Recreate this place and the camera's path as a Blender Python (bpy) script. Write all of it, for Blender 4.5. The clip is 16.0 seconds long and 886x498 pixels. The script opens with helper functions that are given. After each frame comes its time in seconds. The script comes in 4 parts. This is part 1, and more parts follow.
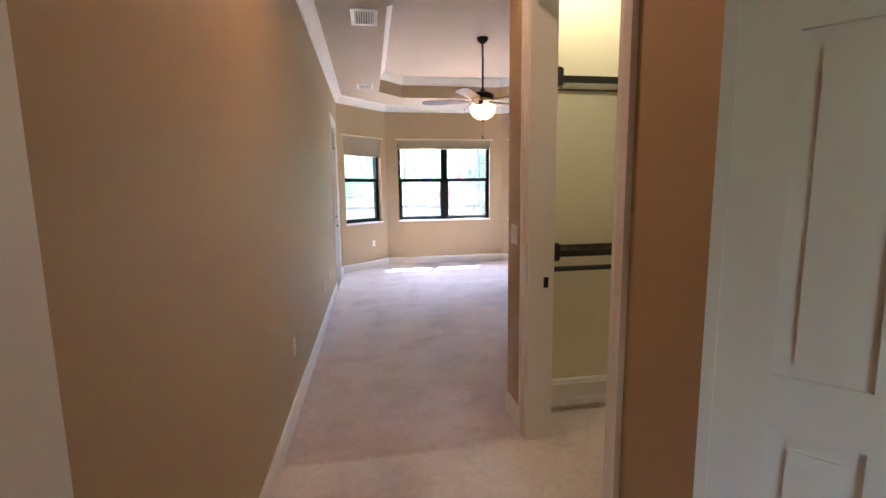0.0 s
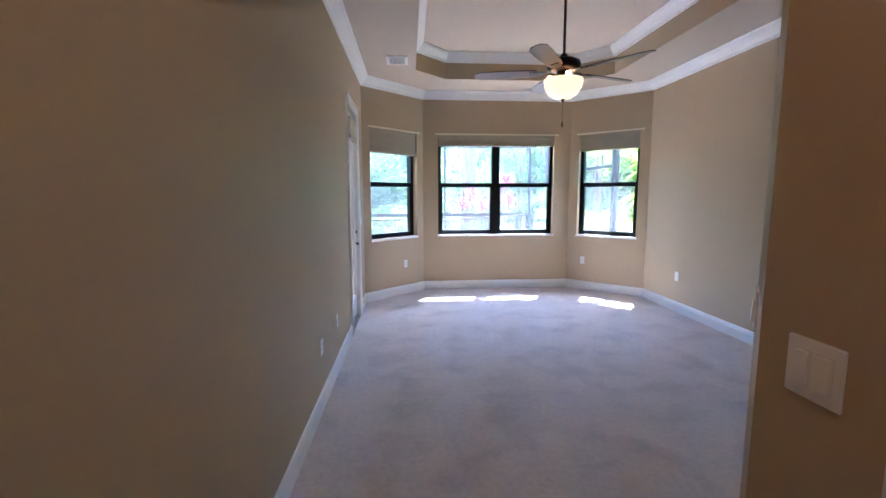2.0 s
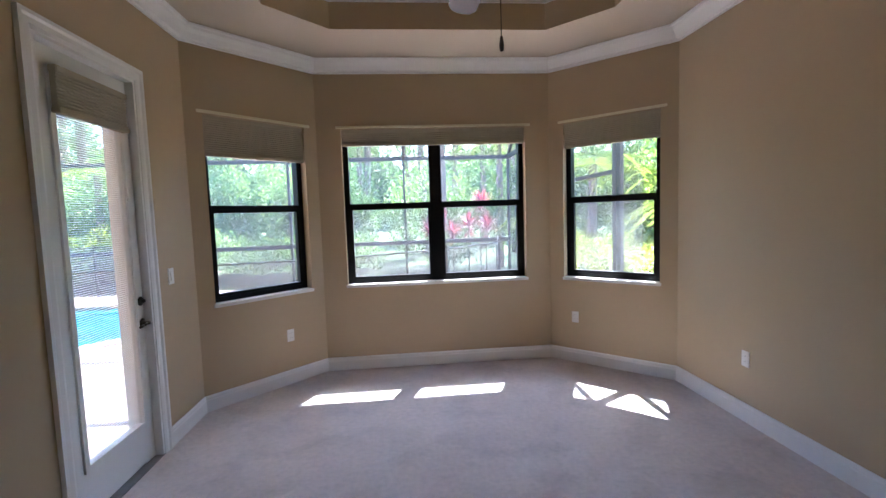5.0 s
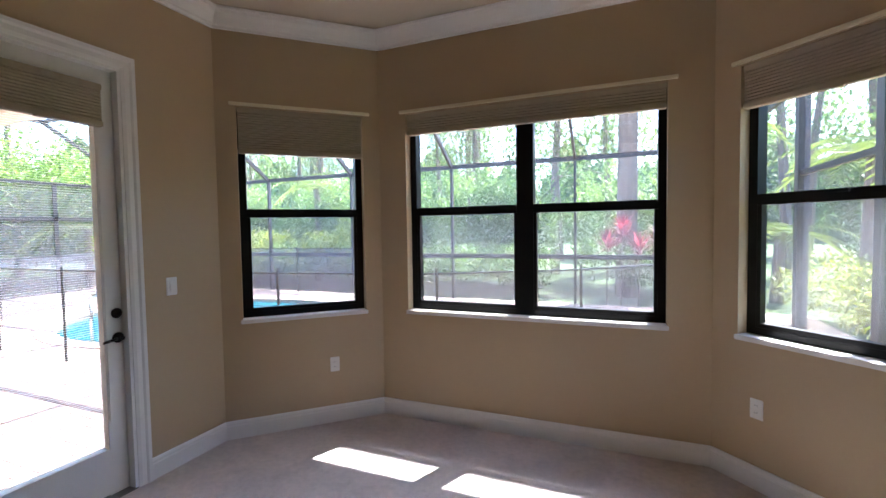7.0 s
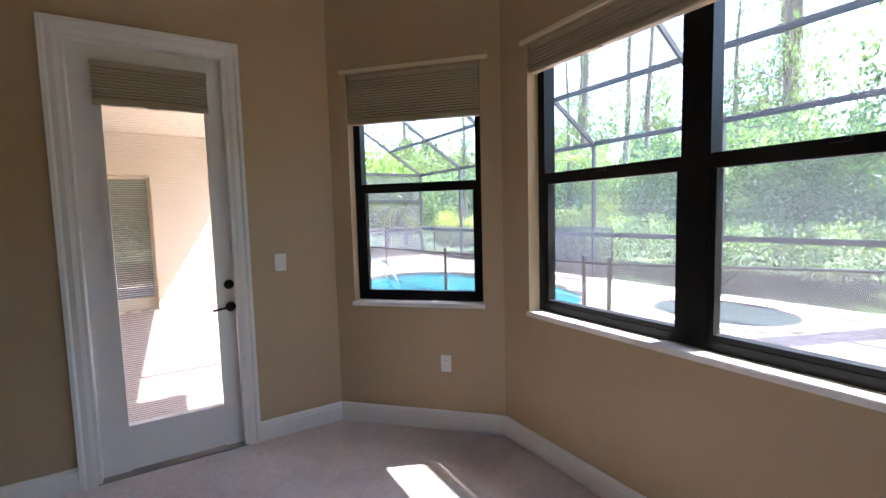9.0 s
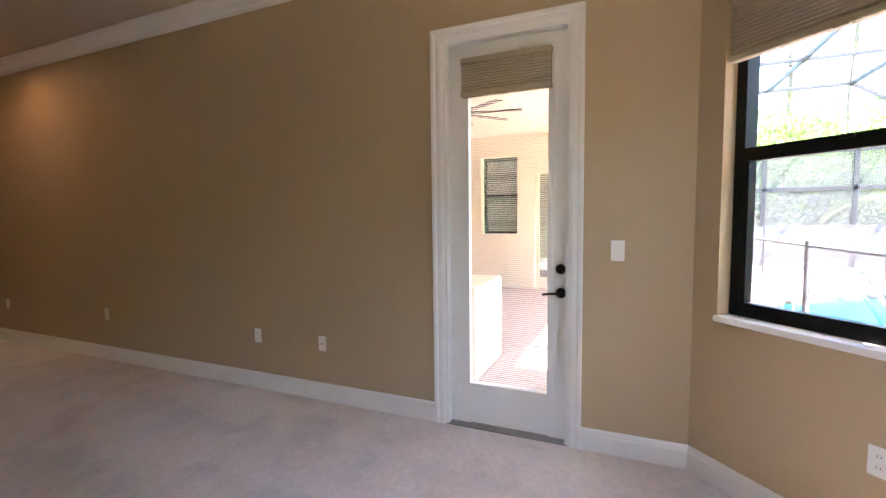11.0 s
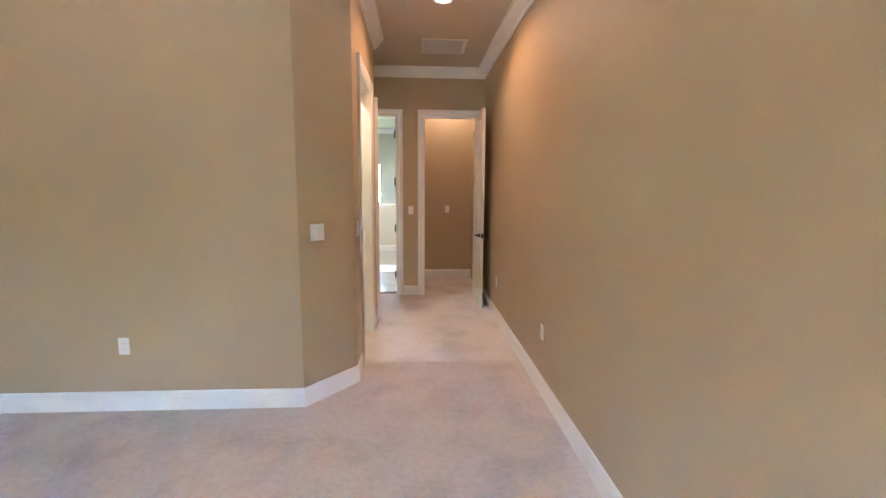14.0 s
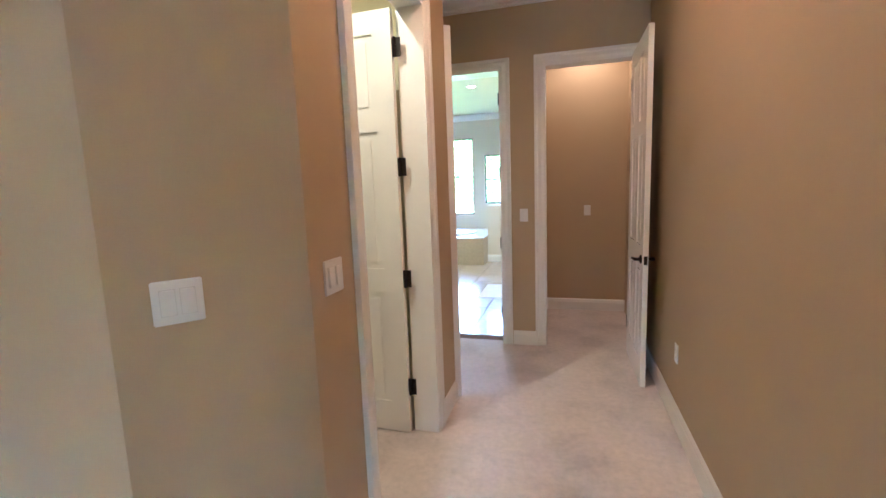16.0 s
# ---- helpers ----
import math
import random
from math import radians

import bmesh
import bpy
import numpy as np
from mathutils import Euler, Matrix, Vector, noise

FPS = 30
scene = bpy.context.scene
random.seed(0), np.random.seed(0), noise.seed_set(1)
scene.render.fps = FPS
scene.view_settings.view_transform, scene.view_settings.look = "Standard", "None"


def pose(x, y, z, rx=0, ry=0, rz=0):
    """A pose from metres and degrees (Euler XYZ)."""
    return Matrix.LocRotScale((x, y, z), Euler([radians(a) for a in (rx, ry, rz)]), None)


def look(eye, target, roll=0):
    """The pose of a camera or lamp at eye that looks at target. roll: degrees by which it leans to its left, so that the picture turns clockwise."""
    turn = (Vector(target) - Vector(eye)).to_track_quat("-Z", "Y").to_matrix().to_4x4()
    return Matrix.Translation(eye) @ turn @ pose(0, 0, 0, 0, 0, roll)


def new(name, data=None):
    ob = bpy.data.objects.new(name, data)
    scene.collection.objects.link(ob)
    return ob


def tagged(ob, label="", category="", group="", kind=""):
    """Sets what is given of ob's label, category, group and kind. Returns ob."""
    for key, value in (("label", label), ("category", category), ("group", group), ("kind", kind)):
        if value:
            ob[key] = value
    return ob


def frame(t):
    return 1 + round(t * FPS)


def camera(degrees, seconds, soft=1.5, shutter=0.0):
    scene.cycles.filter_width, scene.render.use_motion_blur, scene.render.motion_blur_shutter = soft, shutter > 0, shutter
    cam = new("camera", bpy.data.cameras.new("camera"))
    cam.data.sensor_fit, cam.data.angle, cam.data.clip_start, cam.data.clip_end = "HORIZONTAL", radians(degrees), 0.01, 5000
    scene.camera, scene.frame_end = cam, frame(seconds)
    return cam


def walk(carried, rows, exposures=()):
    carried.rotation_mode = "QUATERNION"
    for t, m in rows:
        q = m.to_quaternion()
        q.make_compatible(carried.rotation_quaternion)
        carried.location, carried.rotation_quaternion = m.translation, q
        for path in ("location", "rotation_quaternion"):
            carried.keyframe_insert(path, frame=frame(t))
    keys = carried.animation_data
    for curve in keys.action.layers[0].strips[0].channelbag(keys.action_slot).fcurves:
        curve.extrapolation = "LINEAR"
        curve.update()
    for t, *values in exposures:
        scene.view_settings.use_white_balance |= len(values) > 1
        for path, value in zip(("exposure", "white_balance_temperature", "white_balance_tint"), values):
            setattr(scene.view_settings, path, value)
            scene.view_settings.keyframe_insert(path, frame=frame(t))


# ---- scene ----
cam = camera(90.5, 16.0)
PATH = [
    (0, (0.53, 0.916, 1.467), (0.85, 2.872, 1.202), -0.8),
    (0.5, (0.538, 1.416, 1.421), (0.76, 3.386, 1.156), -1.2),
    (1, (0.549, 1.869, 1.466), (0.739, 3.844, 1.209), 0.1),
    (1.5, (0.582, 2.296, 1.507), (0.744, 4.275, 1.26), 0.1),
    (2, (0.639, 2.734, 1.523), (0.79, 4.713, 1.278), -0.1),
    (2.5, (0.719, 3.124, 1.545), (0.882, 5.103, 1.305), -0.2),
    (3, (0.782, 3.579, 1.573), (1.164, 5.527, 1.325), -0.6),
    (3.5, (0.943, 3.998, 1.591), (1.376, 5.934, 1.336), -1.4),
    (5.8, (2.165, 5.852, 1.554), (1.992, 7.841, 1.442), -1.7),
    (6, (2.285, 5.989, 1.578), (2.006, 7.966, 1.461), -1.6),
    (6.5, (2.548, 6.272, 1.554), (2.02, 8.198, 1.455), -1.4),
    (7, (2.72, 6.606, 1.529), (1.956, 8.452, 1.441), -0.9),
    (7.5, (2.905, 6.958, 1.555), (1.823, 8.636, 1.44), -0.9),
    (8, (3.049, 7.257, 1.526), (1.658, 8.688, 1.399), -0.7),
    (8.2, (3.085, 7.424, 1.542), (1.601, 8.757, 1.391), -0.7),
    (10.3, (2.94, 8.497, 1.378), (0.949, 8.669, 1.287), -1.2),
    (10.5, (2.879, 8.569, 1.384), (0.884, 8.461, 1.28), -0.8),
    (11, (2.647, 8.626, 1.398), (0.815, 7.837, 1.247), -0.7),
    (11.5, (2.301, 8.572, 1.487), (0.773, 7.301, 1.265), -1.3),
    (12, (1.976, 8.48, 1.469), (0.918, 6.797, 1.243), 0.2),
    (12.5, (1.663, 8.226, 1.487), (1.031, 6.347, 1.221), 0.7),
    (13, (1.348, 7.845, 1.533), (0.867, 5.924, 1.254), 0.9),
    (13.5, (1.117, 7.45, 1.492), (0.916, 5.479, 1.215), 0.5),
    (14, (0.928, 6.921, 1.504), (0.809, 4.943, 1.234), 0.4),
    (14.5, (0.781, 6.393, 1.488), (0.785, 4.411, 1.224), 0.7),
    (15, (0.677, 5.88, 1.475), (0.839, 3.905, 1.206), 0.5),
    (15.5, (0.643, 5.304, 1.494), (0.872, 3.337, 1.213), -0.1),
    (16, (0.638, 4.755, 1.47), (1.181, 2.849, 1.199), -2.1),
]
rows = [(t, look(e, g, r)) for t, e, g, r in PATH]
EXPO = [(0.0, 5.7, 5500, 15), (1.0, 5.3, 5050, 13), (2.0, 5.05, 4800, 11), (3.5, 4.7, 4950, 10), (6.0, 3.85, 5650, 13), (8.2, 3.75, 5750, 13),
        (10.3, 3.95, 6050, 14), (11.0, 4.85, 6150, 14), (11.5, 4.9, 6000, 13), (12.0, 5.15, 5850, 12), (12.5, 5.7, 6500, 13), (13.5, 6.4, 5800, 13), (14.5, 6.65, 5050, 11), (16.0, 6.5, 4900, 11)]
walk(cam, rows, EXPO)

# ---------------- world and sun ----------------
SUN_TO = Vector((0.26, 0.60, 1.0)).normalized()
world = bpy.data.worlds.new("sky")
scene.world = world
world.use_nodes = True
wn = world.node_tree.nodes
sky = wn.new("ShaderNodeTexSky")
sky.sky_type = "NISHITA"
sky.sun_disc = False
sky.sun_elevation = math.asin(SUN_TO.z)
sky.sun_rotation = math.atan2(SUN_TO.x, SUN_TO.y)
world.node_tree.links.new(sky.outputs[0], wn["Background"].inputs[0])
wn["Background"].inputs[1].default_value = 0.15
sun = new("sun", bpy.data.lights.new("sun", "SUN"))
sun.data.energy, sun.data.angle, sun.data.color = 5.0, radians(0.5), (1.0, 0.95, 0.87)
sun.matrix_world = look(SUN_TO * 60, (0, 0, 0))


def spot(x, y, z, watts, color, cone=130, soft=0.06):
    li = new("lamp_glow", bpy.data.lights.new("lamp_glow", "SPOT"))
    li.data.energy, li.data.color, li.data.spot_size, li.data.spot_blend = watts, color, radians(cone), 0.6
    li.data.shadow_soft_size = soft
    li.matrix_world = pose(x, y, z)
    return li


WARM = (1.0, 0.52, 0.26)
spot(0.70, 2.92, 3.08, 0.95, WARM, 172, 0.10)            # hall can light
spot(1.92, 3.22, 3.06, 0.9, (1.0, 0.84, 0.54), 160, 0.008)   # closet lamp
spot(0.45, -0.1, 3.05, 0.45, (1.0, 0.66, 0.42), 160)       # passage lamp
spot(1.75, -2.2, 3.05, 2.6, (1.0, 0.90, 0.78), 160)  # bathroom can light


# ---------------- materials ----------------
def mat(name, color, rough=0.6, metal=0.0, vary=0.08, scale=6.0, fine=60.0, bump=0.0, spec=0.5, per=0.0, dist=0.004):
    m = bpy.data.materials.new(name)
    m.use_nodes = True
    nt = m.node_tree
    n, l = nt.nodes, nt.links
    b = n["Principled BSDF"]
    b.inputs["Roughness"].default_value = rough
    b.inputs["Metallic"].default_value = metal
    b.inputs["Specular IOR Level"].default_value = spec
    tc = n.new("ShaderNodeTexCoord")
    n1, n2 = n.new("ShaderNodeTexNoise"), n.new("ShaderNodeTexNoise")
    n1.inputs["Scale"].default_value, n1.inputs["Detail"].default_value = scale, 4
    n2.inputs["Scale"].default_value, n2.inputs["Detail"].default_value = fine, 3
    l.new(tc.outputs["Object"], n1.inputs["Vector"])
    l.new(tc.outputs["Object"], n2.inputs["Vector"])
    add = n.new("ShaderNodeMath")
    add.operation = "ADD"
    l.new(n1.outputs["Fac"], add.inputs[0])
    l.new(n2.outputs["Fac"], add.inputs[1])
    src = add.outputs[0]
    if per:
        oi = n.new("ShaderNodeObjectInfo")
        mu = n.new("ShaderNodeMath")
        mu.operation = "MULTIPLY_ADD"
        mu.inputs[1].default_value = per
        l.new(oi.outputs["Random"], mu.inputs[0])
        l.new(src, mu.inputs[2])
        src = mu.outputs[0]
    mr = n.new("ShaderNodeMapRange")
    mr.inputs["From Min"].default_value, mr.inputs["From Max"].default_value = 0.6, 1.4 + per
    mr.inputs["To Min"].default_value, mr.inputs["To Max"].default_value = 1 - vary, 1 + vary
    l.new(src, mr.inputs["Value"])
    vm = n.new("ShaderNodeVectorMath")
    vm.operation = "SCALE"
    vm.inputs[0].default_value = color
    l.new(mr.outputs[0], vm.inputs["Scale"])
    l.new(vm.outputs[0], b.inputs["Base Color"])
    if bump:
        bp = n.new("ShaderNodeBump")
        bp.inputs["Strength"].default_value, bp.inputs["Distance"].default_value = bump, dist
        l.new(n2.outputs["Fac"], bp.inputs["Height"])
        l.new(bp.outputs[0], b.inputs["Normal"])
    return m


def glow(name, color, strength):
    m = bpy.data.materials.new(name)
    m.use_nodes = True
    b = m.node_tree.nodes["Principled BSDF"]
    b.inputs["Base Color"].default_value = (*color, 1)
    b.inputs["Emission Color"].default_value = (*color, 1)
    b.inputs["Emission Strength"].default_value = strength
    return m


def sheer(name, color, clear, gloss=0.0, tint=(1, 1, 1)):
    """A sheet that lets part of the light straight through: window glass (gloss) or insect screen (cloth)."""
    m = bpy.data.materials.new(name)
    m.use_nodes = True
    n, l = m.node_tree.nodes, m.node_tree.links
    out = n["Material Output"]
    n.remove(n["Principled BSDF"])
    tr = n.new("ShaderNodeBsdfTransparent")
    tr.inputs[0].default_value = (*tint, 1)
    if gloss:
        s = n.new("ShaderNodeBsdfGlossy")
        s.inputs["Roughness"].default_value = 0.02
    else:
        s = n.new("ShaderNodeBsdfDiffuse")
    s.inputs[0].default_value = (*color, 1)
    mx = n.new("ShaderNodeMixShader")
    if gloss:
        fr = n.new("ShaderNodeFresnel")
        fr.inputs["IOR"].default_value = 1.35
        l.new(fr.outputs[0], mx.inputs[0])
    else:
        mx.inputs[0].default_value = 1 - clear
    l.new(tr.outputs[0], mx.inputs[1])
    l.new(s.outputs[0], mx.inputs[2])
    l.new(mx.outputs[0], out.inputs[0])
    return m


M_WALL = mat("tan_wall_paint", (0.47, 0.36, 0.222), 0.55, vary=0.03, scale=1.5, fine=220, bump=0.12, spec=0.3, dist=0.002)
M_CREAM = mat("cream_wall_paint", (0.76, 0.70, 0.50), 0.6, vary=0.03, scale=1.5, fine=220, bump=0.1, spec=0.3, dist=0.002)
M_BATH = mat("pale_bath_paint", (0.66, 0.60, 0.49), 0.6, vary=0.03, scale=1.5, fine=220, bump=0.1, spec=0.3, dist=0.002)
M_CEIL = mat("beige_ceiling_paint", (0.52, 0.45, 0.35), 0.8, vary=0.03, scale=2, fine=120, bump=0.25, spec=0.2)
M_TRIM = mat("white_trim_paint", (0.80, 0.79, 0.76), 0.3, vary=0.02, scale=3, fine=40)
M_DOORP = mat("white_door_paint", (0.80, 0.79, 0.76), 0.32, vary=0.02, scale=3, fine=90, bump=0.04)
M_STUCCO = mat("cream_stucco", (0.72, 0.62, 0.46), 0.9, vary=0.06, scale=2, fine=90, bump=0.5)
M_BRONZE = mat("black_window_frame", (0.005, 0.005, 0.005), 0.45, vary=0.1, scale=8, fine=80, spec=0.2)
M_HARD = mat("oil_rubbed_bronze", (0.02, 0.016, 0.014), 0.35, metal=0.7, vary=0.2, scale=20, fine=90)
M_ALU = mat("dull_aluminium", (0.25, 0.24, 0.22), 0.4, metal=0.8, vary=0.15, scale=10, fine=60)
M_PLATE = mat("white_plastic", (0.80, 0.79, 0.76), 0.35, vary=0.01)
# slightly darker plate colour, painted shade for the line round each rocker
M_GAPSHADE = mat("rocker_gap_shade_grey", (0.70, 0.69, 0.66), 0.5)
# near-black colour that stands for the shade inside slots and vents
M_SLOTSHADE = mat("opening_shade_dark", (0.03, 0.03, 0.03), 0.6)
M_SHADE = mat("pleated_shade_fabric", (0.42, 0.36, 0.26), 0.85, vary=0.05, scale=8, fine=200, bump=0.1)
M_GLASS = sheer("window_glass", (1, 1, 1), 1, gloss=1, tint=(0.93, 0.95, 0.95))
M_SCREEN = sheer("insect_screen", (0.36, 0.38, 0.42), 0.82)
M_ROOFSCREEN = sheer("roof_screen", (0.16, 0.165, 0.19), 0.58)
M_FENCEM = sheer("fence_mesh", (0.16, 0.16, 0.19), 0.58)
M_CAGE = mat("bronze_cage_frame", (0.03, 0.03, 0.034), 0.5, vary=0.08)
M_WIRE = mat("dark_brown_wire", (0.018, 0.013, 0.010), 0.4, vary=0.1)
M_BLADE = mat("dark_walnut_blade", (0.055, 0.028, 0.018), 0.4, vary=0.35, scale=14, fine=120)
M_BOWL = glow("lit_amber_glass", (1.0, 0.58, 0.25), 0.06)
M_CAN = glow("lit_lamp", (1.0, 0.80, 0.55), 0.6)
M_WATER = mat("pool_water", (0.008, 0.17, 0.225), 0.05, vary=0.3, scale=1.3, fine=6, bump=0.25, dist=0.03)
M_SPA = mat("dark_spa_water", (0.025, 0.04, 0.045), 0.35, vary=0.3, scale=1.3, fine=6, bump=0.25, dist=0.03)
M_PAVER = mat("pink_brick_paver", (0.39, 0.29, 0.25), 0.85, vary=0.25, scale=2, fine=70, bump=0.3, per=0.6)
M_PAVEJ = mat("sandy_joint", (0.40, 0.30, 0.24), 0.95, vary=0.2, scale=5, fine=80)
M_COPING = mat("pale_coping", (0.56, 0.40, 0.33), 0.8, vary=0.15, scale=4, fine=60, bump=0.2)
M_LEAF = mat("hedge_leaf", (0.13, 0.20, 0.045), 0.5, vary=0.6, scale=1.2, fine=14)
M_LEAFY = mat("yellow_leaf", (0.25, 0.29, 0.03), 0.5, vary=0.4, scale=1.5, fine=12)
M_PINE = mat("pine_needle", (0.13, 0.20, 0.06), 0.6, vary=0.5, scale=0.8, fine=8)
M_BARK = mat("pine_bark", (0.16, 0.12, 0.09), 0.9, vary=0.35, scale=6, fine=40, bump=0.5, dist=0.02)
M_RED = mat("red_leaf", (0.22, 0.03, 0.045), 0.45, vary=0.5, scale=4, fine=20)
M_PALM = mat("palm_frond", (0.15, 0.20, 0.03), 0.5, vary=0.4, scale=2, fine=12)
M_GRASS = mat("grass_ground", (0.05, 0.085, 0.02), 0.95, vary=0.4, scale=0.8, fine=10)
M_TILE = mat("stone_tile", (0.52, 0.44, 0.33), 0.18, vary=0.12, scale=3, fine=20)
M_TUBT = mat("tub_tile", (0.50, 0.40, 0.25), 0.3, vary=0.12, scale=3, fine=20)
M_PORC = mat("white_porcelain", (0.82, 0.82, 0.80), 0.12, vary=0.01)
M_TOWEL = mat("bath_mat_cloth", (0.78, 0.74, 0.68), 0.95, vary=0.06, fine=200, bump=0.4)
M_CHROME = mat("steel_tube", (0.7, 0.7, 0.7), 0.2, metal=1.0, vary=0.02)


def backlit(m, amount):
    """Leaves let part of the sun through."""
    n, l = m.node_tree.nodes, m.node_tree.links
    b = n["Principled BSDF"]
    t = n.new("ShaderNodeBsdfTranslucent")
    l.new(b.inputs["Base Color"].links[0].from_socket, t.inputs[0])
    mx = n.new("ShaderNodeMixShader")
    mx.inputs[0].default_value = amount
    l.new(b.outputs[0], mx.inputs[1])
    l.new(t.outputs[0], mx.inputs[2])
    l.new(mx.outputs[0], n["Material Output"].inputs[0])


for m in (M_LEAF, M_LEAFY, M_PINE, M_PALM, M_RED):
    backlit(m, 0.5)


def carpet():
    m = mat("taupe_carpet", (0.73, 0.65, 0.605), 0.95, vary=0.10, scale=2.4, fine=260, bump=0.8, spec=0.1, dist=0.010)
    n, l = m.node_tree.nodes, m.node_tree.links
    b = n["Principled BSDF"]
    b.inputs["Sheen Weight"].default_value = 0.25
    tc = n.new("ShaderNodeTexCoord")
    s1 = n.new("ShaderNodeTexNoise")      # tread marks in the pile
    s1.inputs["Scale"].default_value, s1.inputs["Detail"].default_value, s1.inputs["Distortion"].default_value = 2.6, 15, 0.25
    l.new(tc.outputs["Object"], s1.inputs["Vector"])
    r = n.new("ShaderNodeMapRange")
    r.inputs["From Min"].default_value, r.inputs["From Max"].default_value = 0.30, 0.52
    r.inputs["To Min"].default_value, r.inputs["To Max"].default_value = 0.82, 1.03
    l.new(s1.outputs["Fac"], r.inputs["Value"])
    s2 = n.new("ShaderNodeTexNoise")      # brushed streaks
    s2.inputs["Scale"].default_value, s2.inputs["Detail"].default_value, s2.inputs["Roughness"].default_value = 26.0, 5, 0.7
    l.new(tc.outputs["Object"], s2.inputs["Vector"])
    r2 = n.new("ShaderNodeMapRange")
    r2.inputs["From Min"].default_value, r2.inputs["From Max"].default_value = 0.30, 0.62
    r2.inputs["To Min"].default_value, r2.inputs["To Max"].default_value = 0.86, 1.04
    l.new(s2.outputs["Fac"], r2.inputs["Value"])
    mul = n.new("ShaderNodeMath")
    mul.operation = "MULTIPLY"
    l.new(r.outputs[0], mul.inputs[0])
    l.new(r2.outputs[0], mul.inputs[1])
    old = b.inputs["Base Color"].links[0].from_socket
    v = n.new("ShaderNodeVectorMath")
    v.operation = "SCALE"
    l.new(old, v.inputs[0])
    l.new(mul.outputs[0], v.inputs["Scale"])
    l.new(v.outputs[0], b.inputs["Base Color"])
    return m


M_CARPET = carpet()


# ---------------- mesh helpers ----------------
def finish(name, bm, material, parent=None, smooth=False):
    me = bpy.data.meshes.new(name)
    if len(bm.faces) > 1:
        bmesh.ops.recalc_face_normals(bm, faces=bm.faces[:])
    bm.to_mesh(me)
    bm.free()
    for m in (material if isinstance(material, (list, tuple)) else [material]):
        me.materials.append(m)
    if smooth:
        for p in me.polygons:
            p.use_smooth = True
    ob = new(name, me)
    if parent:
        ob.parent = parent
    return ob


def part(name, bm, material, parent, label="", smooth=False):
    ob = finish(name, bm, material, parent, smooth)
    if label:
        ob["label"] = label
    return ob


def thing(name, m, label, category, group="", kind=""):
    ob = new(name)
    ob.matrix_world = m
    return tagged(ob, label, category, group, kind)


def box(bm, x0, x1, y0, y1, z0, z1, m=None, bevel=0.0):
    vs = [bm.verts.new((x, y, z)) for z in (z0, z1) for y in (y0, y1) for x in (x0, x1)]
    fs = [bm.faces.new([vs[i] for i in f]) for f in ((0, 2, 3, 1), (4, 5, 7, 6), (0, 1, 5, 4), (2, 6, 7, 3), (0, 4, 6, 2), (1, 3, 7, 5))]
    if bevel:
        es = list({e for f in fs for e in f.edges})
        r = bmesh.ops.bevel(bm, geom=es, offset=bevel, segments=2, affect="EDGES", clamp_overlap=True)
        vs = list({v for f in r["faces"] for v in f.verts} | {v for v in vs if v.is_valid})
    if m is not None:
        bmesh.ops.transform(bm, matrix=m, verts=[v for v in vs if v.is_valid])
    return bm


def B(*a, bevel=0.0, m=None):
    return box(bmesh.new(), *a, m=m, bevel=bevel)


def lathe(prof, seg=24, m=None):
    """Turned shape about z from (radius, z) pairs."""
    bm = bmesh.new()
    rings = []
    for r, z in prof:
        rings.append([bm.verts.new((max(r, 1e-4) * math.cos(2 * math.pi * i / seg), max(r, 1e-4) * math.sin(2 * math.pi * i / seg), z)) for i in range(seg)])
    for a, b in zip(rings, rings[1:]):
        for i in range(seg):
            bm.faces.new((a[i], a[(i + 1) % seg], b[(i + 1) % seg], b[i]))
    bm.faces.new(rings[0][::-1])
    bm.faces.new(rings[-1])
    if m is not None:
        bmesh.ops.transform(bm, matrix=m, verts=bm.verts[:])
    return bm


def tube(bm, p, q, r, seg=8, r2=None):
    p, q = Vector(p), Vector(q)
    m = Matrix.Translation(p) @ (q - p).to_track_quat("Z", "Y").to_matrix().to_4x4()
    h = (q - p).length
    a = [bm.verts.new(m @ Vector((r * math.cos(2 * math.pi * i / seg), r * math.sin(2 * math.pi * i / seg), 0))) for i in range(seg)]
    r2 = r if r2 is None else r2
    b = [bm.verts.new(m @ Vector((r2 * math.cos(2 * math.pi * i / seg), r2 * math.sin(2 * math.pi * i / seg), h))) for i in range(seg)]
    for i in range(seg):
        bm.faces.new((a[i], a[(i + 1) % seg], b[(i + 1) % seg], b[i]))
    bm.faces.new(a[::-1])
    bm.faces.new(b)
    return bm


def sweep(pts, prof, closed=False):
    """A moulding along a plan line; prof is (distance into the room, z), the room lying on the line's right."""
    bm = bmesh.new()
    pts = [Vector(p) for p in pts]
    n = len(pts)
    rings = []
    for i, p in enumerate(pts):
        ds = []
        if closed or i > 0:
            ds.append((p - pts[i - 1]).normalized())
        if closed or i < n - 1:
            ds.append((pts[(i + 1) % n] - p).normalized())
        ns = [Vector((d.y, -d.x)) for d in ds]
        mit = sum(ns, Vector((0, 0))).normalized()
        k = 1 / max(0.3, mit.dot(ns[0]))
        rings.append([bm.verts.new((p.x + mit.x * k * o, p.y + mit.y * k * o, z)) for o, z in prof])
    m = len(prof)
    for i in range(n if closed else n - 1):
        a, b = rings[i], rings[(i + 1) % n]
        for j in range(m):
            bm.faces.new((a[j], a[(j + 1) % m], b[(j + 1) % m], b[j]))
    if not closed:
        bm.faces.new(rings[0])
        bm.faces.new(rings[-1][::-1])
    return bm


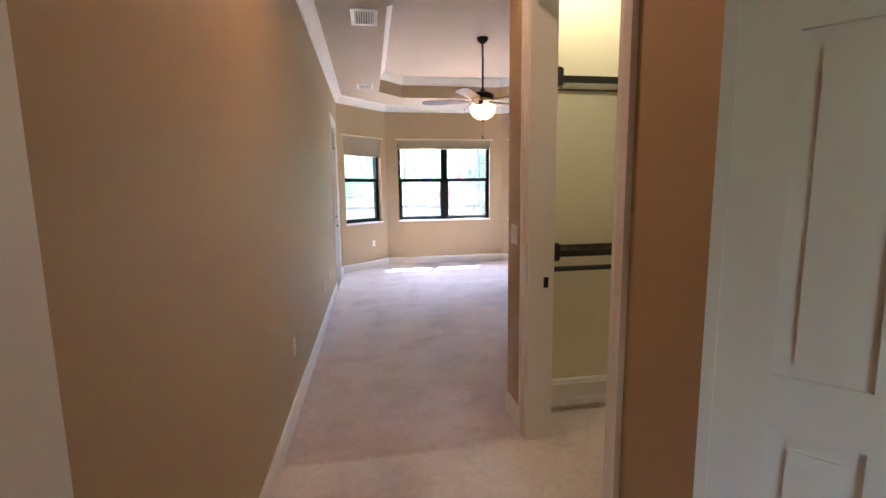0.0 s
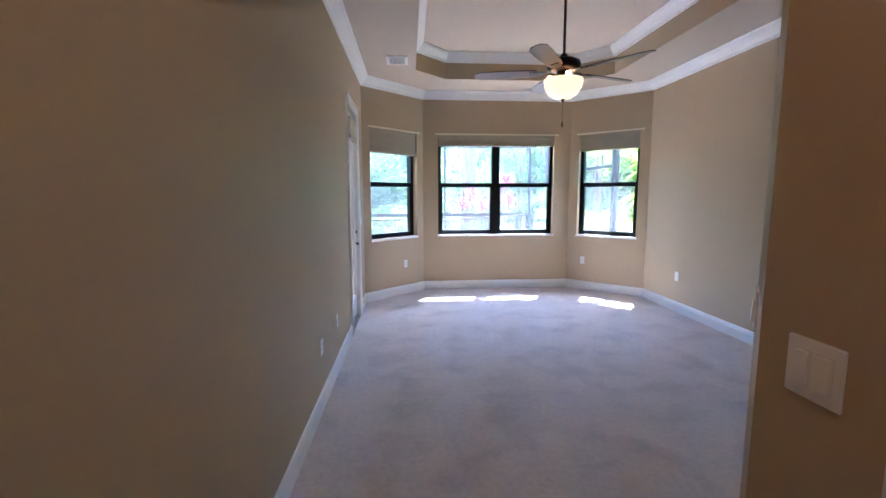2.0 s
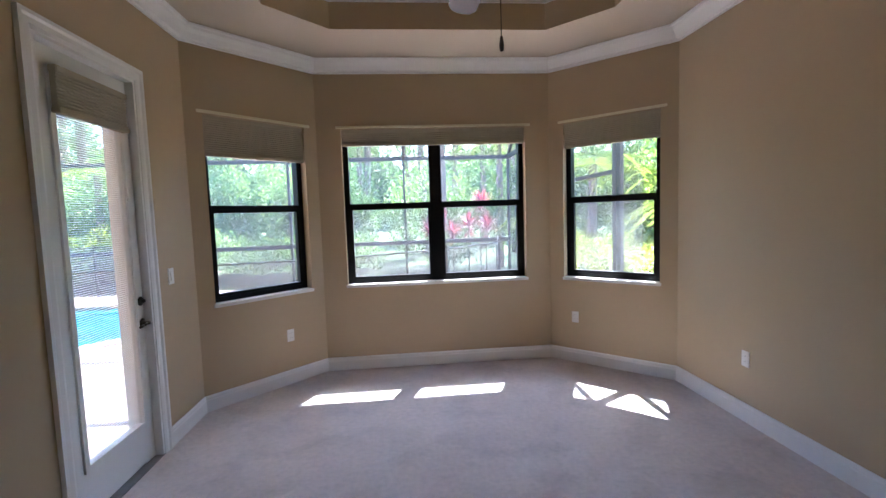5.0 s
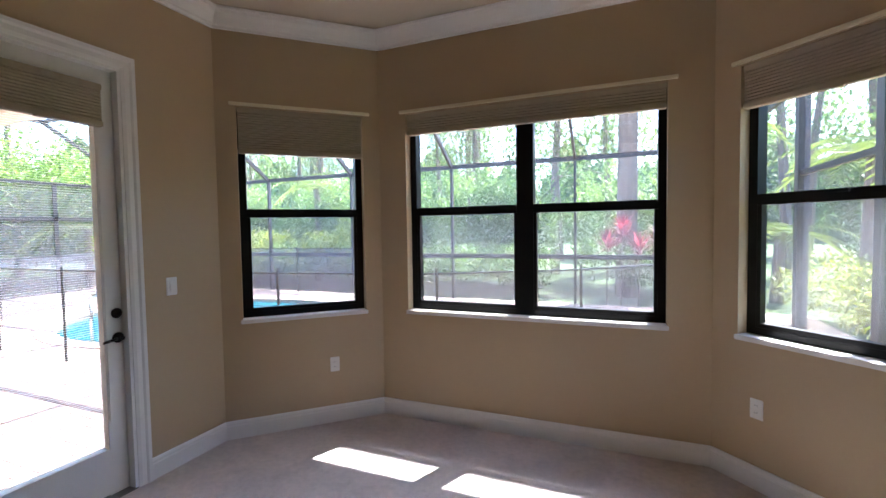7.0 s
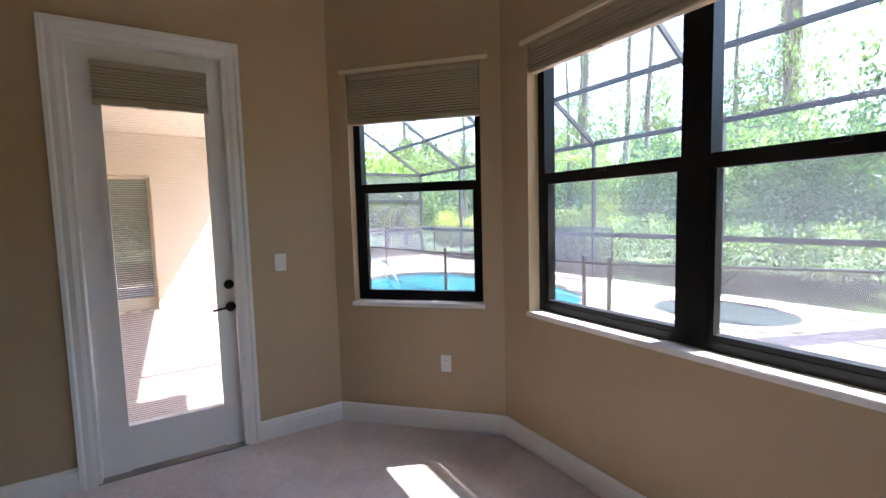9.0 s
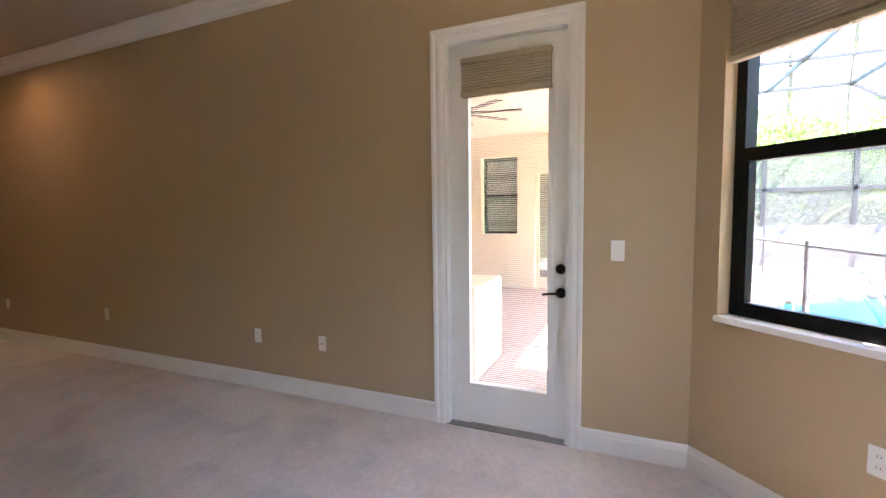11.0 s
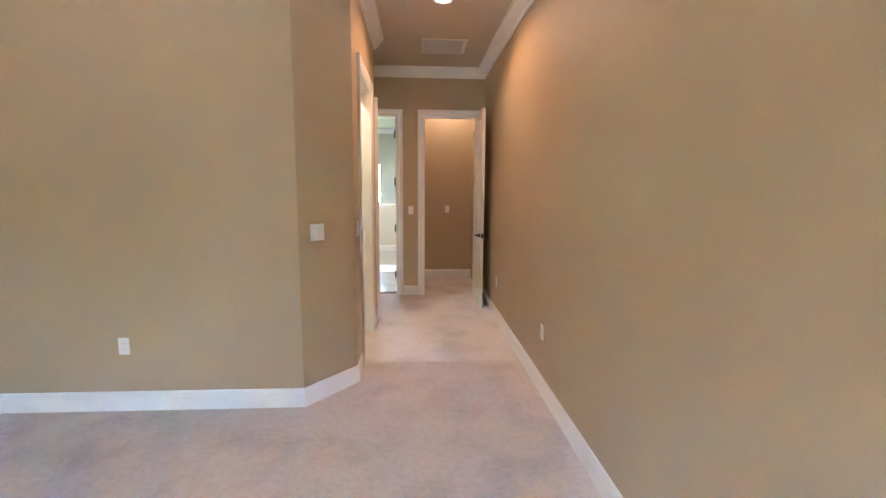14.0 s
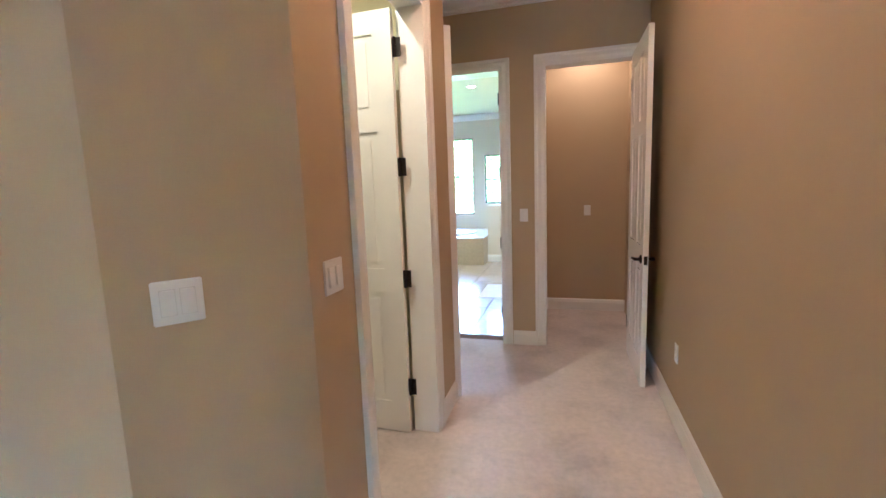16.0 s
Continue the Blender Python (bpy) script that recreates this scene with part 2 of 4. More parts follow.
def prism(pts, z0, z1):
    bm = bmesh.new()
    a = [bm.verts.new((x, y, z0)) for x, y in pts]
    b = [bm.verts.new((x, y, z1)) for x, y in pts]
    n = len(pts)
    bm.faces.new(a[::-1])
    bm.faces.new(b)
    for i in range(n):
        bm.faces.new((a[i], a[(i + 1) % n], b[(i + 1) % n], b[i]))
    return bm


def wall(name, p, q, thick, z0, z1, holes, inner, outer, e0=0.0, e1=0.0):
    """A wall whose room face runs from p to q with the room on its right; holes are (s0, s1, z0, z1) that go right through."""
    p, q = Vector(p), Vector(q)
    d = (q - p).normalized()
    o = Vector((-d.y, d.x))
    L = (q - p).length
    ss = sorted({0.0, L, *[h[0] for h in holes], *[h[1] for h in holes]})
    zs = sorted({z0, z1, *[h[2] for h in holes], *[h[3] for h in holes]})
    bm = bmesh.new()

    def at(s, k, z):
        x = s + (k * (-e0 if s == 0.0 else e1 if s == L else 0.0))
        v = p + d * x + o * thick * k
        return (v.x, v.y, z)
    solid = lambda i, j: 0 <= i < len(ss) - 1 and 0 <= j < len(zs) - 1 and not any(
        h[0] - 1e-6 <= ss[i] and ss[i + 1] <= h[1] + 1e-6 and h[2] - 1e-6 <= zs[j] and zs[j + 1] <= h[3] + 1e-6 for h in holes)

    def quad(cs, k):
        f = bm.faces.new([bm.verts.new(c) for c in cs])
        f.material_index = k
    for i in range(len(ss) - 1):
        for j in range(len(zs) - 1):
            if not solid(i, j):
                continue
            a, b, u, v = ss[i], ss[i + 1], zs[j], zs[j + 1]
            quad([at(a, 0, u), at(a, 0, v), at(b, 0, v), at(b, 0, u)], 0)
            quad([at(a, 1, u), at(b, 1, u), at(b, 1, v), at(a, 1, v)], 1)
            if not solid(i - 1, j):
                quad([at(a, 0, u), at(a, 1, u), at(a, 1, v), at(a, 0, v)], 0)
            if not solid(i + 1, j):
                quad([at(b, 0, u), at(b, 0, v), at(b, 1, v), at(b, 1, u)], 0)
            if not solid(i, j - 1):
                quad([at(a, 0, u), at(b, 0, u), at(b, 1, u), at(a, 1, u)], 0)
            if not solid(i, j + 1):
                quad([at(a, 0, v), at(a, 1, v), at(b, 1, v), at(b, 0, v)], 0)
    bmesh.ops.remove_doubles(bm, verts=bm.verts[:], dist=1e-5)
    ob = finish(name, bm, [inner, outer])
    return tagged(ob, kind="structure")


def setting(name, bm, material, label="", category=""):
    return tagged(finish(name, bm, material), label, category, kind="structure")


# ---------------- the rooms ----------------
H = 3.11
P0, P1, P2, P3 = (0.0, 8.93), (0.86, 9.77), (3.23, 9.77), (4.11, 8.93)
XH = 1.393                      # hall's closet-side wall
C1, C2 = (1.708, 3.985), (XH, 3.60)
HALL = 0.75                     # end wall of the hall
T8 = math.tan(radians(22.2))
wall("wall_west", (0.0, -1.6), P0, 0.2, -0.2, 3.3, [(9.10, 9.89, -0.2, 2.49)], M_WALL, M_STUCCO, 0, 0.2 * T8)
LB = math.dist(P0, P1)
RB = math.dist(P2, P3)
WZ0, WZ1 = 0.87, 2.45
wall("wall_bay_west", P0, P1, 0.2, -0.2, 3.3, [(0.14, 1.065, WZ0, WZ1)], M_WALL, M_STUCCO, 0.2 * T8, 0.2 * T8)
wall("wall_north", P1, P2, 0.2, -0.2, 3.3, [(1.10 - 0.86, 2.975 - 0.86, WZ0, WZ1)], M_WALL, M_STUCCO, 0.2 * T8, 0.2 * T8)
wall("wall_bay_east", P2, P3, 0.2, -0.2, 3.3, [(0.155, 1.07, WZ0, WZ1)], M_WALL, M_STUCCO, 0.2 * T8, 0.2 * T8)
wall("wall_east", P3, (4.11, 3.98), 0.2, -0.2, 3.3, [], M_WALL, M_STUCCO, 0.2 * T8, 0.2)
wall("wall_south", (4.11, 3.98), C1, 0.14, 0, 3.3, [], M_WALL, M_CREAM, 0, -0.14 * T8)
wall("wall_corner", C1, C2, 0.14, 0, 3.3, [], M_WALL, M_CREAM, -0.14 * T8, -0.14 * T8)
CL0, CL1 = 2.35, 3.235           # closet opening
wall("wall_hall_east", C2, (XH, 1.91), 0.14, 0, 3.3, [(3.60 - CL1, 3.60 - CL0, 0, 2.47)], M_WALL, M_CREAM, -0.1, 0)
wall("wall_linen", (XH, 1.91), (2.43, HALL), 0.12, 0, 3.3, [], M_WALL, M_CREAM)
HD0, HD1, BD0, BD1 = 0.075, 0.835, 1.20, 1.95
wall("wall_hall_end", (2.43, HALL), (0.0, HALL), 0.13, 0, 3.3,
     [(2.43 - BD1, 2.43 - BD0, 0, 2.49), (2.43 - HD1, 2.43 - HD0, 0, 2.49)], M_WALL, M_WALL)
# closet
wall("wall_closet_north", (1.68, 3.71), (3.7, 3.71), 0.09, 0, 3.3, [], M_CREAM, M_CREAM)
wall("wall_closet_east", (3.7, 3.71), (3.7, 1.95), 0.1, 0, 3.3, [], M_CREAM, M_CREAM, 0.1, 0.1)
wall("wall_closet_south", (3.7, 1.95), (1.531, 1.95), 0.08, 0, 3.3, [], M_CREAM, M_CREAM)
# passage behind the hall door
wall("wall_passage_south", (1.05, -0.53), (-0.9, -0.53), 0.1, 0, 3.3, [], M_WALL, M_WALL, 0.0, 0.1)
wall("wall_passage_east", (1.05, 0.62), (1.05, -0.53), 0.1, 0, 3.3, [], M_WALL, M_CREAM)
# bathroom
wall("wall_bath_west", (1.16, -5.4), (1.16, 0.62), 0.1, 0, 3.3, [], M_BATH, M_BATH)
wall("wall_bath_north", (1.16, 0.615), (5.2, 0.615), 0.05, 0, 3.3, [(0.03, 0.79, 0, 2.49)], M_BATH, M_BATH)
wall("wall_bath_east", (5.2, 0.62), (5.2, -5.4), 0.15, 0, 3.3, [], M_BATH, M_STUCCO)
wall("wall_bath_south", (5.2, -5.4), (1.16, -5.4), 0.15, 0, 3.3, [(5.2 - 3.75, 5.2 - 2.73, 0.85, 2.6), (5.2 - 2.47, 5.2 - 1.9, 1.1, 2.2)], M_BATH, M_STUCCO)

setting("floor", prism([(0, 0.68), (0, 8.93), P1, P2, P3, (4.11, 1.9), (2.5, 0.68)], -0.1, 0.0), M_CARPET, "taupe plush carpet with tread marks", "carpet")
setting("floor_passage", B(-1.0, 1.16, -0.75, 0.676, -0.1, 0.0), M_CARPET, "taupe carpet of the passage", "carpet")

# ceilings
CEN = [(-.2, 3.6), (-.2, 9.0), (.78, 9.97), (3.31, 9.97), (4.31, 9.0), (4.31, 3.6), (2.6, 3.6), (1.5, 3.6)]
TRAY = [(.74, 5.14), (.74, 8.60), (1.15, 9.02), (2.96, 9.02), (3.37, 8.60), (3.37, 5.14), (2.96, 4.72), (1.15, 4.72)]
TZ = 3.45
bm = bmesh.new()
ro, ri = [bm.verts.new((x, y, H)) for x, y in CEN], [bm.verts.new((x, y, H)) for x, y in TRAY]
rt = [bm.verts.new((x, y, TZ)) for x, y in TRAY]
for i in range(8):
    j = (i + 1) % 8
    bm.faces.new((ro[i], ro[j], ri[j], ri[i]))
    f = bm.faces.new((ri[i], ri[j], rt[j], rt[i]))
    f.material_index = 1
bm.faces.new(rt)
setting("ceiling", bm, [M_CEIL, M_WALL], "beige tray ceiling", "ceiling")
setting("ceiling_hall", B(-0.2, 2.6, 0.6, 3.6, H, H + 0.1), M_CEIL)
setting("ceiling_closet", B(1.5, 3.8, 1.8, 3.9, H - 0.02, H - 0.006), M_CREAM)
setting("ceiling_passage", B(-1.0, 1.1, -0.75, 0.68, H, H + 0.1), M_CEIL)
setting("ceiling_bath", B(1.1, 5.3, -5.5, 0.6, H, H + 0.1), M_BATH)
setting("roof", B(-0.6, 4.9, -6.5, 10.2, 3.6, 3.7), M_STUCCO)

# mouldings
CROWN = [(0, 2.985), (0.018, 2.985), (0.022, 3.0), (0.04, 3.008), (0.062, 3.045), (0.085, 3.07), (0.092, 3.088), (0.105, 3.092), (0.11, H - .002), (0, H - .002)]
ROOM = [(0, HALL), P0, P1, P2, P3, (4.11, 3.98), C1, C2, (XH, 1.91), (2.43, HALL)]
setting("crown_moulding", sweep(ROOM, CROWN, True), M_TRIM, "white painted crown moulding", "moulding")
setting("tray_moulding", sweep(TRAY, [(o * 0.95, z + TZ - H) for o, z in CROWN], True), M_TRIM, "white crown moulding inside the tray", "moulding")
BASE = [(0, 0.0), (0.016, 0.0), (0.016, 0.095), (0.012, 0.105), (0.012, 0.116), (0.006, 0.13), (0, 0.133)]
DW0, DW1 = 7.42, 8.368
for pts in ([(0, HALL + 0.02), (0, DW0)], [(0, DW1), P0, P1, P2, P3, (4.11, 3.98), C1, C2, (XH, CL1 + 0.09)],
            [(XH, CL0 - 0.09), (XH, 1.91), (XH + 0.02, 1.89)], [(BD0 - 0.082, HALL), (HD1 + 0.075, HALL)]):
    setting("baseboard", sweep(pts, BASE), M_TRIM, "white painted baseboard", "baseboard")
setting("baseboard_passage", sweep([(1.05, -0.53), (-0.9, -0.53)], BASE), M_TRIM)
setting("baseboard_closet", sweep([(1.60, 3.71), (3.7, 3.71), (3.7, 1.95)], BASE), M_TRIM)


# ---------------- door casings ----------------
def casing(name, m, w, h, jamb, side=0.078, back=False, head=True):
    """Moulded casing round an opening w wide and h high; local x along the wall, y into the room, z up; the jamb lines the wall's depth."""
    root = thing(name, m, "white painted door casing and jamb", "door frame", kind="structure")
    PRO = [(0.0, 0.012), (side * 0.25, 0.018), (side * 0.6, 0.016), (side * 0.75, 0.024), (side, 0.024)]
    bm = bmesh.new()
    path = [(-w / 2, 0), (-w / 2, h), (w / 2, h), (w / 2, 0)]
    sg = [(-1, 0), (-1, 1), (1, 1), (1, 0)]
    rings = []
    for (x, z), (sx, sz) in zip(path, sg):
        rings.append([bm.verts.new((x + sx * o, d, z + sz * o)) for o, d in PRO] + [bm.verts.new((x + sx * side, 0.0, z + sz * side)), bm.verts.new((x, 0.0, z))])
    k = len(rings[0])
    for a, b in zip(rings, rings[1:]):
        for j in range(k):
            bm.faces.new((a[j], a[(j + 1) % k], b[(j + 1) % k], b[j]))
    bm.faces.new(rings[0])
    bm.faces.new(rings[-1][::-1])
    part("casing", bm, M_TRIM, root)
    bm = bmesh.new()
    t = 0.018
    box(bm, -w / 2, -w / 2 + t, -jamb, 0.008, 0, h)
    box(bm, w / 2 - t, w / 2, -jamb, 0.008, 0, h)
    box(bm, -w / 2 + t, w / 2 - t, -jamb, 0.008, h - t, h)
    part("jamb", bm, M_TRIM, root)
    return root


def handle(parent, m, flip=1):
    """Lever handle: rosette, neck and a slightly curved lever along local x, y out of the door."""
    part("rosette", lathe([(0.0, 0), (0.031, 0), (0.031, 0.006), (0.024, 0.012), (0.012, 0.014), (0.011, 0.05), (0, 0.052)], 20, m @ pose(0, 0, 0, -90)), M_HARD, parent, "dark bronze rosette", True)
    bm = bmesh.new()
    q = [(0, 0.045, 0), (0.03 * flip, 0.05, 0.002), (0.07 * flip, 0.05, -0.002), (0.105 * flip, 0.047, -0.008)]
    for a, b in zip(q, q[1:]):
        tube(bm, m @ Vector(a), m @ Vector(b), 0.0085, 10, 0.0075)
    part("lever", bm, M_HARD, parent, "dark bronze lever", True)


def panel_door(name, m, w, h, label, flip_handle=None, hinges=True):
    """Six-panel style leaf, hinge on local x = 0, y through the leaf from 0 to 0.035."""
    root = thing(name, m, label, "door")
    bm = bmesh.new()
    st = 0.115
    cw = (w - 3 * st) / 2
    zs = [0.20, 0.88, 1.02, 1.80, 1.90, h - 0.12]
    xs = [0, st, st + cw, 2 * st + cw, w - st, w]
    # stiles and rails
    for a, b in ((0, st), (st + cw, 2 * st + cw), (w - st, w)):
        box(bm, a, b, 0, 0.035, 0.012, h)
    for a, b in ((0.012, zs[0]), (zs[1], zs[2]), (zs[3], zs[4]), (zs[5], h)):
        for c in (st, 2 * st + cw):
            box(bm, c, c + cw, 0, 0.035, a, b)
    part("leaf", bm, M_DOORP, root)
    for za, zb in ((zs[0], zs[1]), (zs[2], zs[3]), (zs[4], zs[5])):
        for c in (st, 2 * st + cw):
            bm = bmesh.new()
            box(bm, c, c + cw, 0.010, 0.025, za, zb)
            box(bm, c + 0.035, c + cw - 0.035, 0.003, 0.032, za + 0.035, zb - 0.035, bevel=0.006)
            part("panel", bm, M_DOORP, root)
    if flip_handle is not None:
        part("latch_plate", B(w - 0.001, w + 0.002, 0.006, 0.029, 0.90, 0.96), M_HARD, root)
        handle(root, pose(w - 0.065, 0.035, 0.93), -1)
        handle(root, pose(w - 0.065, 0.0, 0.93, 0, 0, 180), 1)
    return root


def hinge(parent, m):
    """Butt hinge: two leaves and a knuckle, standing along z."""
    h = part("hinge", B(-0.034, 0.034, -0.003, 0.003, -0.05, 0.05, m=m, bevel=0.001), M_HARD, parent, "black steel hinge")
    bm = bmesh.new()
    tube(bm, m @ Vector((0, 0.006, -0.052)), m @ Vector((0, 0.006, 0.052)), 0.0085)
    k = part("knuckle", bm, M_HARD, h)
    return h


# hall door, open against the west wall
casing("door_frame_hall", pose((HD0 + HD1) / 2, HALL, 0), HD1 - HD0, 2.49, 0.13)
d = panel_door("hall_door", pose(HD0 + 0.028, HALL + 0.03, 0, 0, 0, 90.3) @ pose(0, -0.035, 0), 0.735, 2.475, "white six-panel hall door, open against the wall", 1)
for z in (0.28, 0.95, 1.60, 2.25):
    hinge(d, pose(0.0, 0.03, z, 0, 0, 90))
# bathroom doorway
f = casing("door_frame_bath", pose((BD0 + BD1) / 2, HALL, 0), BD1 - BD0, 2.49, 0.19)
for z in (0.28, 0.95, 1.60, 2.25):
    hinge(f, pose(-(BD1 - BD0) / 2 + 0.026, -0.085, z, 0, 0, -90))
# closet doorway; leaf stands open inside the closet
f = casing("door_frame_closet", pose(XH, (CL0 + CL1) / 2, 0, 0, 0, 90), CL1 - CL0, 2.47, 0.145)
part("strike_plate", B((CL1 - CL0) / 2 - 0.022, (CL1 - CL0) / 2 - 0.017, -0.112, -0.084, 0.915, 0.975, bevel=0.001), M_HARD, f, "black strike plate")
d = panel_door("closet_door", pose(XH + 0.158, CL0 + 0.035, 0, 0, 0, -2), 0.87, 2.44, "white six-panel closet door standing open", 1)
for z in (0.30, 0.96, 1.60, 2.24):
    hinge(d, pose(-0.012, 0.02, z, 0, 0, 8))
# linen door on the slanted wall
LM = pose(XH, 1.91, 0, 0, 0, -48.1)
d = panel_door("linen_door", LM @ pose(0.03, -0.004, 0) @ pose(0, -0.035, 0), 0.70, 2.44, "closed white six-panel linen door", None)
setting("linen_casing", B(0.002, 0.03, -0.05, -0.002, 0, 2.5, m=LM), M_TRIM)

# ---------------- patio door ----------------
root = thing("patio_door", pose(0, 0, 0), "white glazed patio door with blinds between the panes", "door")
casing("door_frame_patio", pose(0.0, (7.50 + 8.29) / 2, 0, 0, 0, -90), 0.79, 2.49, 0.2)
X0, X1 = -0.085, -0.04
Y0, Y1 = 7.522, 8.268
GY0, GY1, GZ0, GZ1 = 7.655, 8.165, 0.285, 2.34
bm = bmesh.new()
box(bm, X0, X1, Y0, GY0, 0.012, 2.468)
box(bm, X0, X1, GY1, Y1, 0.012, 2.468)
box(bm, X0, X1, GY0, GY1, 0.02, GZ0)
box(bm, X0, X1, GY0, GY1, GZ1, 2.468)
part("leaf", bm, M_DOORP, root)


def ring(y0, y1, z0, z1, wdt, x0, x1):
    bm = bmesh.new()
    box(bm, x0, x1, y0 - wdt, y0, z0 - wdt, z1 + wdt)
    box(bm, x0, x1, y1, y1 + wdt, z0 - wdt, z1 + wdt)
    box(bm, x0, x1, y0, y1, z0 - wdt, z0)
    box(bm, x0, x1, y0, y1, z1, z1 + wdt)
    return bm


part("glazing_bead", ring(GY0 + 0.004, GY1 - 0.004, GZ0 + 0.004, GZ1 - 0.004, 0.032, X1, X1 + 0.012), M_DOORP, root)
bm = bmesh.new()
bm.faces.new([bm.verts.new(c) for c in ((X0 + 0.036, GY0, GZ0), (X0 + 0.036, GY1, GZ0), (X0 + 0.036, GY1, GZ1), (X0 + 0.036, GY0, GZ1))])
g = part("glass", bm, M_GLASS, root)
g.visible_shadow = False
for i in range(148):
    z = GZ0 + 0.012 + i * 0.0128
    part("blind_slat", B(X0 + 0.016, X0 + 0.027, GY0 + 0.004, GY1 - 0.004, z, z + 0.0013), M_PLATE, root)
part("blind_slider", B(X1 + 0.0125, X1 + 0.026, GY1 + 0.002, GY1 + 0.022, 1.72, 1.80, bevel=0.003), M_PLATE, root)
part("blind_track", B(X1 + 0.012, X1 + 0.016, GY1 + 0.006, GY1 + 0.018, 0.45, 2.1), M_PLATE, root)
part("deadbolt", lathe([(0, 0), (0.03, 0), (0.03, 0.006), (0.02, 0.014), (0.011, 0.016), (0.011, 0.03), (0, 0.031)], 20, pose(X1, 8.238, 1.07, 0, 90)), M_HARD, root, "dark bronze deadbolt", True)
handle(root, pose(X1, 8.240, 0.925, 0, 0, -90), 1)
setting("threshold", B(-0.2, 0.01, 7.50, 8.29, -0.02, 0.006), M_ALU, "dull metal threshold", "threshold")


def shade(name, m, w, ztop, zbot, label, depth=0.04):
    """Pleated cellular shade drawn up: head rail, folded pleats, bottom rail with a pull tab; local x along the window, y towards the room."""
    root = thing(name, m, label, "window shade", "pleated shades")
    part("head_rail", B(-w / 2, w / 2, 0, depth, ztop - 0.035, ztop, bevel=0.004), M_SHADE, root)
    bm = bmesh.new()
    h = ztop - 0.035 - zbot - 0.03
    n = max(5, int(h / 0.017))
    pr = []
    for i in range(2 * n + 1):
        pr.append((depth - 0.004 if i % 2 else depth - 0.014, zbot + 0.03 + h * i / (2 * n)))
    back = [(0.006, z) for y, z in pr[::-1]]
    loop = pr + back
    a = [bm.verts.new((-w / 2 + 0.003, y, z)) for y, z in loop]
    b = [bm.verts.new((w / 2 - 0.003, y, z)) for y, z in loop]
    for i in range(len(loop)):
        j = (i + 1) % len(loop)
        bm.faces.new((a[i], a[j], b[j], b[i]))
    bm.faces.new(a)
    bm.faces.new(b[::-1])
    part("pleats", bm, M_SHADE, root)
    part("bottom_rail", B(-w / 2, w / 2, 0.0, depth + 0.002, zbot, zbot + 0.03, bevel=0.004), M_SHADE, root)
    for k in ((0.0,) if w < 1.2 else (-w * 0.25, w * 0.25)):
        part("pull_tab", B(k - 0.03, k + 0.03, depth * 0.5, depth + 0.012, zbot - 0.008, zbot + 0.004, bevel=0.003), M_SHADE, root)
    return root


shade("door_shade", pose(X1 + 0.014, 7.905, 0, 0, 0, -90), 0.56, 2.37, 2.135, "taupe pleated shade drawn up on the patio door", 0.045)


# ---------------- windows ----------------
def window(name, m, w, units, zb, label):
    """Dark single-hung window in a deep reveal; local x along the wall from 0 to w, y towards the room with the wall's room face at 0."""
    root = thing(name, m, label, "window", kind="structure")
    yb, yf = -0.17, -0.085
    z0, z1 = WZ0, WZ1
    fw = 0.05
    part("sill", B(-0.012, w + 0.012, -0.085, 0.018, z0 - 0.018, z0 + 0.012, bevel=0.004), M_TRIM, root, "white painted sill")
    bm = bmesh.new()
    box(bm, 0, fw, yb, yf, z0 + 0.012, z1)
    box(bm, w - fw, w, yb, yf, z0 + 0.012, z1)
    box(bm, fw, w - fw, yb, yf, z0 + 0.012, z0 + 0.055)
    box(bm, fw, w - fw, yb, yf, z1 - 0.05, z1)
    edges = [fw, w - fw]
    if units == 2:
        box(bm, w / 2 - 0.062, w / 2 + 0.062, yb, yf + 0.004, z0 + 0.055, z1 - 0.05)
        edges = [fw, w / 2 - 0.062, w / 2 + 0.062, w - fw]
    part("window_frame", bm, M_BRONZE, root, "black metal frame")
    mr = 1.675
    for a, b in zip(edges[::2], edges[1::2]):
        bm = bmesh.new()
        box(bm, a, b, yb + 0.03, yf + 0.006, mr - 0.032, mr + 0.032, bevel=0.004)
        box(bm, a, a + 0.022, yb + 0.03, yf - 0.004, z0 + 0.055, mr - 0.032)
        box(bm, b - 0.022, b, yb + 0.03, yf - 0.004, z0 + 0.055, mr - 0.032)
        box(bm, a + 0.022, b - 0.022, yb + 0.03, yf - 0.004, z0 + 0.055, z0 + 0.08)
        s = part("sash", bm, M_BRONZE, root, "black lower sash")
        part("sash_lock", B((a + b) / 2 - 0.03, (a + b) / 2 + 0.03, yf + 0.0062, yf + 0.02, mr + 0.012, mr + 0.030, bevel=0.003), M_BRONZE, s)
        for za, zb2, y in ((z0 + 0.08, mr - 0.032, -0.12), (mr + 0.032, z1 - 0.05, -0.145)):
            bm = bmesh.new()
            bm.faces.new([bm.verts.new(c) for c in ((b, y, za), (a, y, za), (a, y, zb2), (b, y, zb2))])
            g = part("pane", bm, M_GLASS, root)
            g.visible_shadow = False
        bm = bmesh.new()
        bm.faces.new([bm.verts.new(c) for c in ((b, -0.16, z0 + 0.055), (a, -0.16, z0 + 0.055), (a, -0.16, mr), (b, -0.16, mr))])
        part("insect_screen", bm, M_SCREEN, root, "fine grey insect screen")
    # slim header strip over the reveal
    part("header_strip", B(-0.055, w + 0.045, 0.0, 0.022, z1 + 0.005, z1 + 0.028, bevel=0.003), M_CREAM, root, "cream header strip")
    shade("window_shade", m @ pose(w / 2, -0.055, 0), w - 0.012, z1 - 0.004, zb, "taupe pleated shade drawn up over the window", 0.045)
    return root


